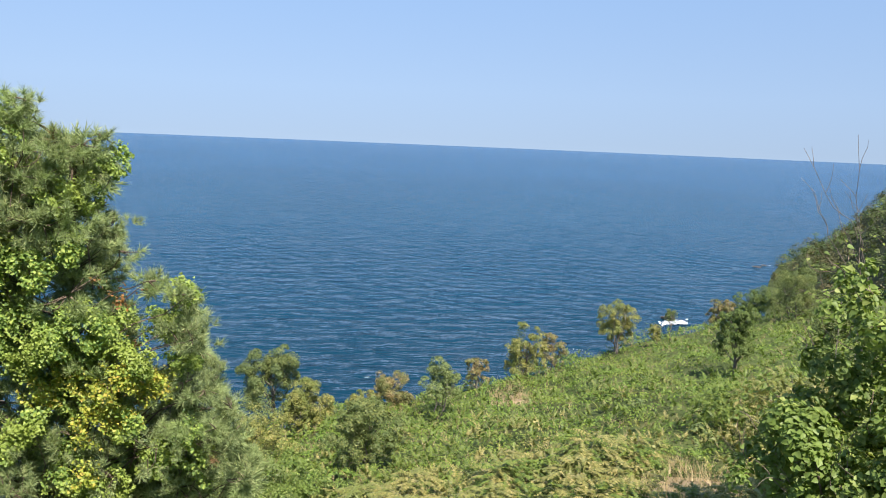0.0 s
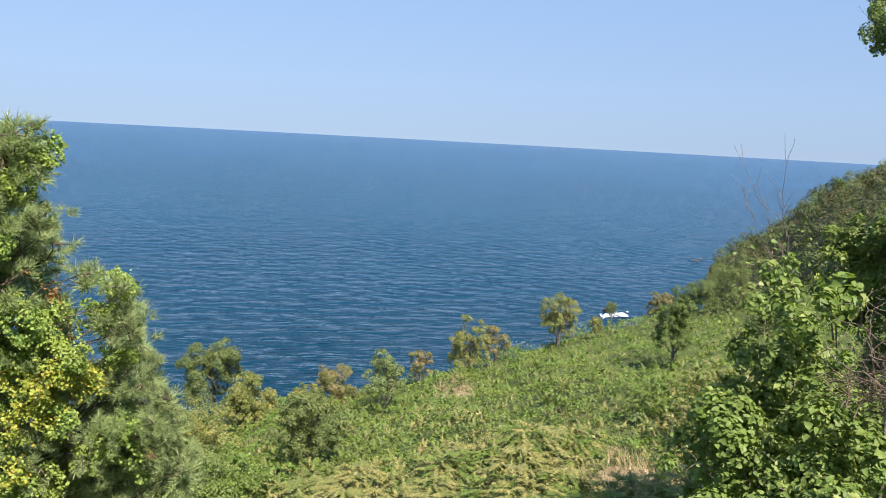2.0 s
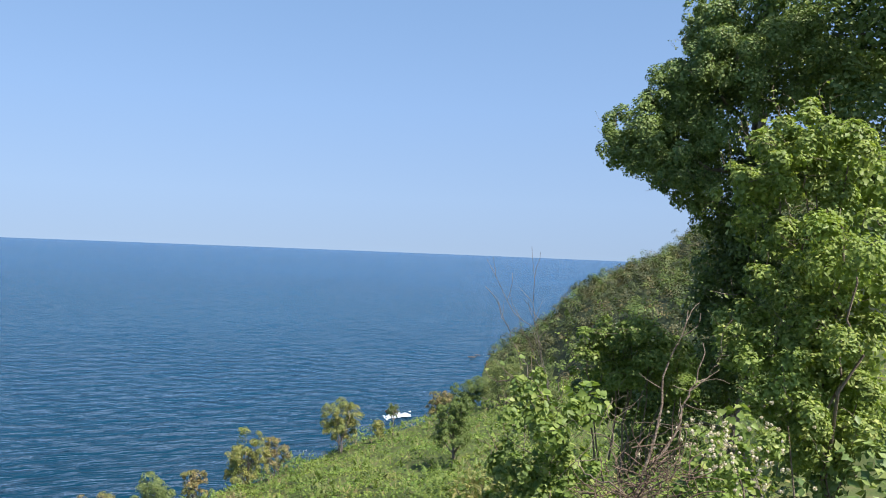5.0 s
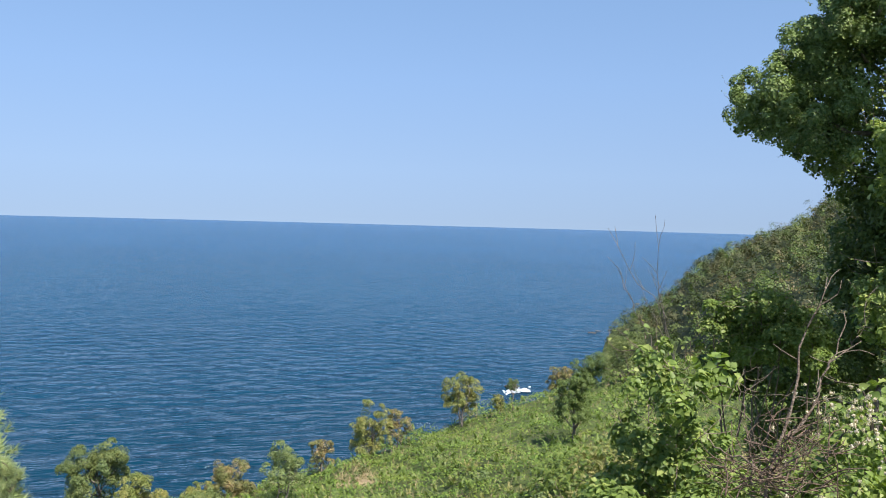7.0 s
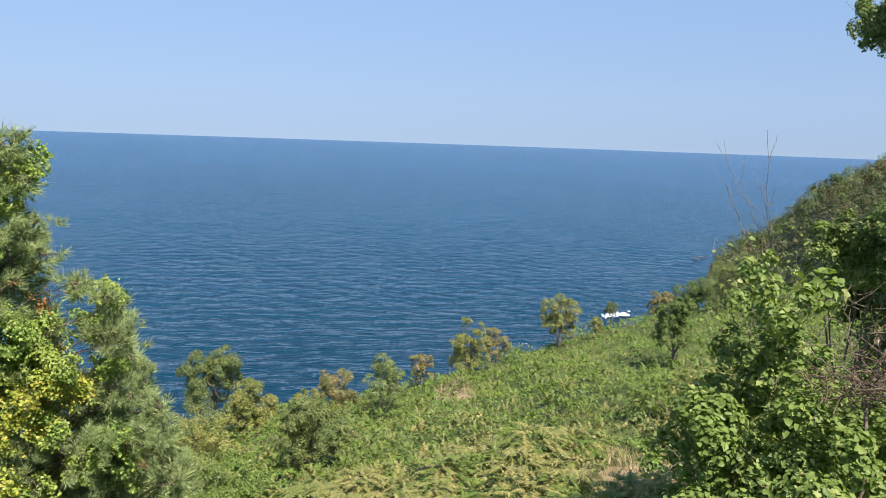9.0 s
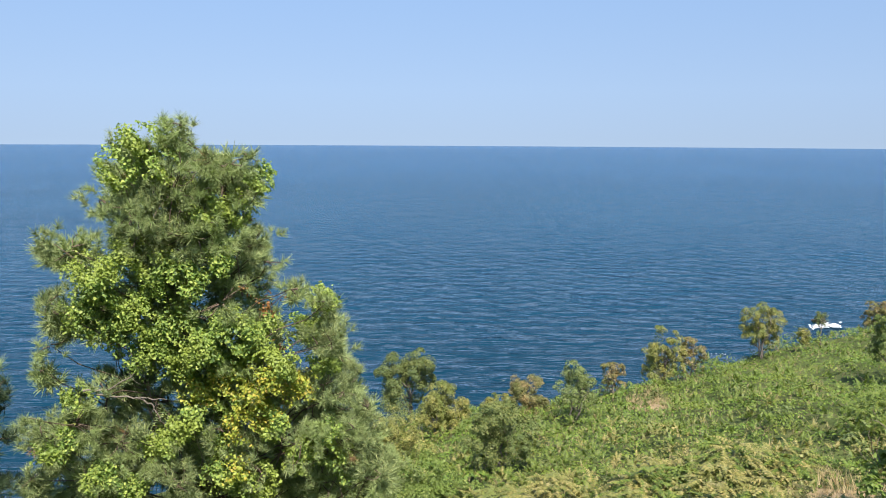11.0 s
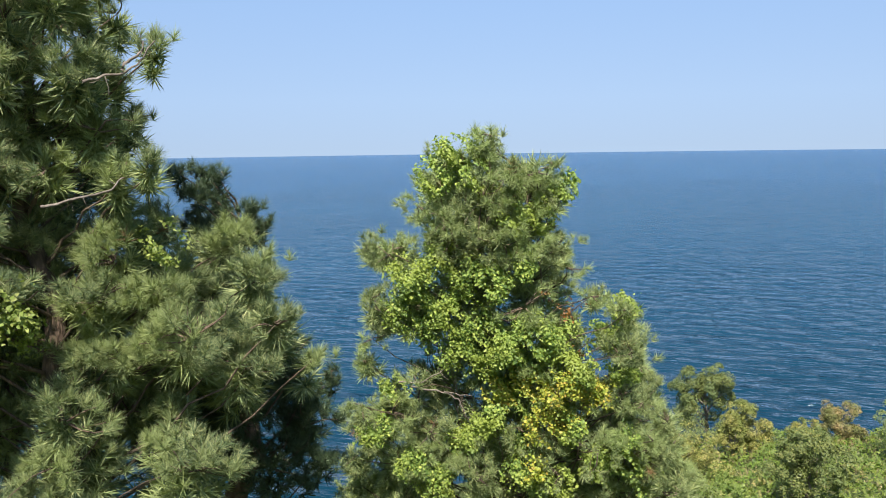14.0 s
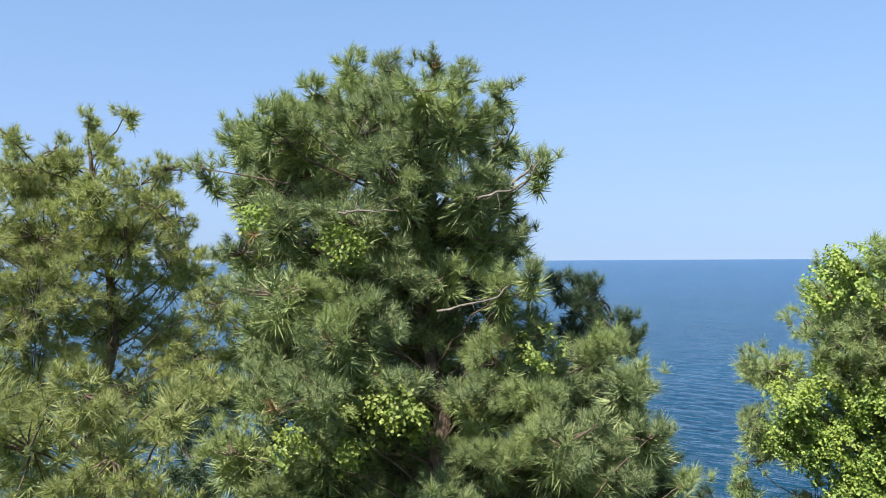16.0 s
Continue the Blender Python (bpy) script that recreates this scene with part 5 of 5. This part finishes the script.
def bare_patch(az, r0, wide, deep, seed):
    """A worn patch of pale earth that follows the slope, with a ragged edge."""
    r = np.random.default_rng(seed)
    m, k = 40, 7
    th = np.arange(m) * 2 * math.pi / m
    edge = 1 + 0.16 * np.sin(3 * th + seed) + 0.10 * np.sin(7 * th) + r.normal(size=m) * 0.05
    a = radians(az)
    V = []
    for q in np.linspace(0.05, 1, k):
        x, y = q * edge * np.cos(th) * wide / 2, r0 + q * edge * np.sin(th) * deep / 2
        wx, wy = x * math.cos(a) - y * math.sin(a), x * math.sin(a) + y * math.cos(a)
        V.append(np.stack([wx, wy, land(wx, wy) + 0.07 * (1 - q ** 4) + r.uniform(0, 0.03, m) - 0.02], -1))
    i, j = np.meshgrid(np.arange(k - 1), np.arange(m), indexing="ij")
    F = np.stack([i * m + j, i * m + (j + 1) % m, (i + 1) * m + (j + 1) % m, (i + 1) * m + j], -1).reshape(-1, 4)
    tagged(new("bare_earth", raw_mesh("bare_earth", np.concatenate(V), [F], M_earth, True)), "worn patch of pale bare earth on the slope", "earth", kind="stuff")


build_bracken()
build_woods()
bare_patch(13.0, 22.8, 2.6, 3.2, 3)
bare_patch(25.2, 42.0, 1.7, 3.6, 5)


# ---------------- dead wood and stalks beside the terrace ----------------
def off(az, el, d):
    """A point d metres (level distance) from the terrace at an azimuth and elevation."""
    return np.array([-d * math.sin(radians(az)), d * math.cos(radians(az)), 40 + d * math.tan(radians(el))])


def dead_bush():
    r = np.random.default_rng(81)
    gx, gy, gz = spot(-1.5, 4.6)
    root = tree_root("dead_bush", gx, gy, gz, "leafless dead bush with pale forked branches", "bush")
    o = np.array([gx, gy, gz])
    for d, w0, way in ((4.50, 0.009, ((-1.3, -14.8), (-1.9, -12.1), (-2.4, -10.8), (-2.7, -9.1), (-2.9, -7.7), (-2.9, -6.6), (-3.2, -5.6), (-3.6, -4.7), (-4.0, -3.8), (-4.1, -2.6))),
                       (4.55, 0.008, ((-1.3, -14.6), (-2.5, -12.1), (-3.4, -10.8), (-3.9, -9.5), (-4.1, -8.3), (-4.5, -7.4), (-4.9, -6.3), (-5.1, -5.2), (-5.1, -4.5))),
                       (4.60, 0.005, ((-3.9, -9.2), (-4.1, -8.2), (-4.7, -7.4), (-5.4, -6.6), (-6.0, -5.7), (-6.3, -4.9))),
                       (4.45, 0.005, ((-0.5, -14.9), (-0.4, -13.0), (-0.8, -12.2), (-1.1, -11.3))),
                       (4.42, 0.006, ((-1.3, -14.4), (-0.1, -13.4), (1.3, -13.2), (2.0, -12.5), (2.4, -11.9))),
                       (4.60, 0.003, ((-0.4, -11.4), (0.2, -10.8), (1.1, -10.6), (1.8, -10.5), (2.9, -9.6))),
                       (4.60, 0.003, ((-0.4, -12.8), (0.1, -11.1), (0.1, -9.7), (-0.9, -8.9), (-1.7, -8.0))),
                       (4.60, 0.003, ((0.1, -11.1), (0.4, -9.4), (0.5, -8.9), (-0.1, -8.4), (-0.7, -8.1))),
                       (4.55, 0.003, ((-2.2, -11.2), (-2.7, -9.6), (-3.5, -9.7), (-4.0, -9.4))),
                       (4.45, 0.005, ((-1.6, -14.4), (-2.5, -13.3), (-3.8, -12.4), (-4.2, -11.0), (-4.5, -10.3)))):
        w = 0.95 * w0
        p = np.array([off(a, e, d + 0.02 * k) for k, (a, e) in enumerate(way)]) - o
        t = np.linspace(0, 1, len(p))
        q = np.linspace(0, 1, 14)
        p = np.stack([np.interp(q, t, p[:, k]) for k in range(3)], -1) + r.normal(size=(14, 3)) * 0.006
        branch = bare_part("branch", *tubes([(p, np.linspace(w, w * 0.3, 14))], 6), M_twig, root, "", True)
        for k in range(4):
            i = r.integers(3, 13)
            tip = p[i] + unit(r.normal(size=3) + np.array([0, 0, 0.6])) * r.uniform(0.06, 0.2)
            bare_part("twig", *tubes([(bent(p[i], tip, r, 0.08, 5), np.linspace(w * 0.35, 0.0015, 5))], 4), M_twig, branch)
    stem = off(-1.3, -15.0, 4.55) - o
    bare_part("stem", *tubes([(bent((0, 0, -0.1), stem, r, 0.04, 7), np.linspace(0.011, 0.009, 7))], 7), M_twig, root, "", True)


def brushwood():
    r = np.random.default_rng(82)
    sticks = []
    for az, el, n, sx, sz, lean in ((-1.1, -14.2, 90, 0.12, 0.05, 0.3), (-2.7, -12.4, 60, 0.09, 0.07, 0.8), (0.3, -15.0, 25, 0.07, 0.04, 0.2)):
        c = off(az, el, 4.45)
        for k in range(n):
            a = c + r.normal(size=3) * np.array([sx, 0.08, sz])
            b = a + unit(r.normal(size=3) * np.array([1, 0.6, 0.5]) + np.array([lean * 0.5, 0, lean])) * r.uniform(0.08, 0.24)
            sticks.append((bent(a, b, r, 0.12, 6), np.linspace(r.uniform(0.002, 0.0045), 0.0012, 6)))
    tagged(new("brushwood", raw_mesh("brushwood", *tubes(sticks, 4), M_brush)), "tangle of thin dry grey-brown twigs on the bush", "twigs", kind="stuff")


def seed_heads():
    r = np.random.default_rng(83)
    P = []
    for az, el, n, sp in ((-5.5, -9.7, 16, 0.07), (-6.0, -11.0, 18, 0.08), (-8.4, -11.9, 16, 0.09), (-7.6, -11.5, 16, 0.09), (-4.9, -13.3, 8, 0.10), (-3.7, -10.8, 6, 0.08), (-8.8, -10.1, 10, 0.12), (-6.9, -10.4, 10, 0.10)):
        P.append(off(az, el, 4.7) + r.normal(size=(n, 3)) * sp * np.array([1.4, 0.9, 0.9]))
    P = np.concatenate(P)
    Q, D = [], []
    for p in P:
        d = ball_points(r, 40)
        Q.append(p + d * 0.017 * r.random((40, 1)) * r.uniform(0.5, 1.1))
        D.append(d)
    V, F = scatter(T_LEAF, np.concatenate(Q), np.concatenate(D), np.full(40 * len(P), 0.010), r)
    tagged(new("seed_heads", raw_mesh("seed_heads", V, F, M_fluff)), "white fluffy seed heads of a creeper", "seed heads", kind="stuff")


def dry_stalks():
    r = np.random.default_rng(84)
    for d, way in ((6.6, ((4.3, -8.3), (4.8, -6.5), (5.5, -4.4), (6.7, -3.6), (7.9, -1.5), (8.6, -0.1))),
                   (6.6, ((4.3, -8.3), (4.8, -6.5), (5.3, -4.4), (5.4, -3.7), (5.5, -1.8), (5.7, 0.8))),
                   (6.6, ((5.7, -7.0), (6.6, -5.6), (7.5, -3.8), (8.0, -2.5))),
                   (6.6, ((4.3, -8.3), (5.0, -5.5), (5.2, -4.4), (4.9, -3.5))),
                   (6.6, ((4.6, -7.6), (5.3, -6.2), (5.8, -5.2), (6.2, -4.5)))):
        gx, gy, gz = spot(way[0][0], d)
        root = tree_root("dry_stalk", gx, gy, gz, "thin leafless dry stalk rising above the bush", "stalk", "dry stalks behind the bush")
        p = np.array([(gx, gy, gz - 0.1)] + [off(a, e, d) for a, e in way]) - np.array([gx, gy, gz])
        t = np.linspace(0, 1, len(p))
        q = np.linspace(0, 1, 16)
        p = np.stack([np.interp(q, t, p[:, k]) for k in range(3)], -1) + r.normal(size=(16, 3)) * 0.006
        stem = bare_part("stem", *tubes([(p, np.linspace(0.0040, 0.0014, 16))], 5), M_bark_grey, root)
        for k in range(3):
            i = 9 + 2 * k
            tip = p[i] + np.array([r.uniform(-0.12, 0.12), 0, r.uniform(0.1, 0.22)])
            bare_part("twig", *tubes([(bent(p[i], tip, r, 0.05, 4), np.linspace(0.002, 0.001, 4))], 4), M_bark_grey, stem)


# ---------------- rocks and surf ----------------
def rock(az, r0, size, seed, flat=0.5):
    bm = bmesh.new()
    bmesh.ops.create_icosphere(bm, subdivisions=3, radius=1.0)
    for v in bm.verts:
        n = noise.noise(v.co * 1.3 + Vector((seed * 3.1, 0, 0))) * 0.5 + noise.noise(v.co * 3.5 + Vector((0, seed, 0))) * 0.22
        v.co *= 1 + n
        v.co = Vector((v.co.x * size, v.co.y * size * 0.8, v.co.z * size * flat))
    me = bpy.data.meshes.new("rock")
    bm.to_mesh(me)
    bm.free()
    me.materials.append(M_rock)
    ob = new("rock", me)
    ob.matrix_world = pose(-r0 * math.sin(radians(az)), r0 * math.cos(radians(az)), 0, 0, 0, az + seed * 40)
    return tagged(ob, "dark wet sea rock awash in the surf", "rock", "rocks off the headland")


def foam(az, r0, wide, deep, seed, n):
    """Patches of broken white water lying on the sea."""
    r = np.random.default_rng(seed)
    V, F = [], []
    for k in range(n):
        q = k / max(1, n - 1) - 0.5
        cx, cy = q * wide + r.normal() * wide * 0.06, deep * (0.16 * math.sin(5 * q) + 0.17 * r.normal())
        a, b = wide * r.uniform(0.03, 0.11) * (1.1 - 1.2 * abs(q - 0.15)), deep * r.uniform(0.03, 0.09)
        i = len(V)
        m = 16
        V.append((cx, cy, 0.06 + 0.12 * min(a, b)))
        for j in range(m):
            th = 2 * math.pi * j / m
            w = 1 + 0.35 * math.sin(3 * th + k) + 0.2 * r.normal()
            V.append((cx + a * w * math.cos(th), cy + b * w * math.sin(th), 0.02 + 0.004 * k))
        F += [(i, i + 1 + j, i + 1 + (j + 1) % m) for j in range(m)]
    ob = new("foam", raw_mesh("foam", np.array(V), [np.array(F)], M_foam))
    ob.matrix_world = pose(-r0 * math.sin(radians(az)), r0 * math.cos(radians(az)), 0, 0, 0, az)
    return tagged(ob, "white foam of a wave breaking over rocks", "foam", kind="stuff")


dead_bush()
brushwood()
seed_heads()
dry_stalks()
foam(14.6, 198, 6.2, 7.0, 91, 75)
foam(20.8, 164, 2.2, 1.0, 92, 5)
rock(14.9, 203, 1.6, 1)
rock(9.7, 312, 1.9, 2, 0.12)
rock(9.3, 318, 1.3, 3, 0.12)
rock(8.4, 322, 1.4, 4, 0.15)
foam(8.9, 319, 1.3, 1.2, 93, 3)
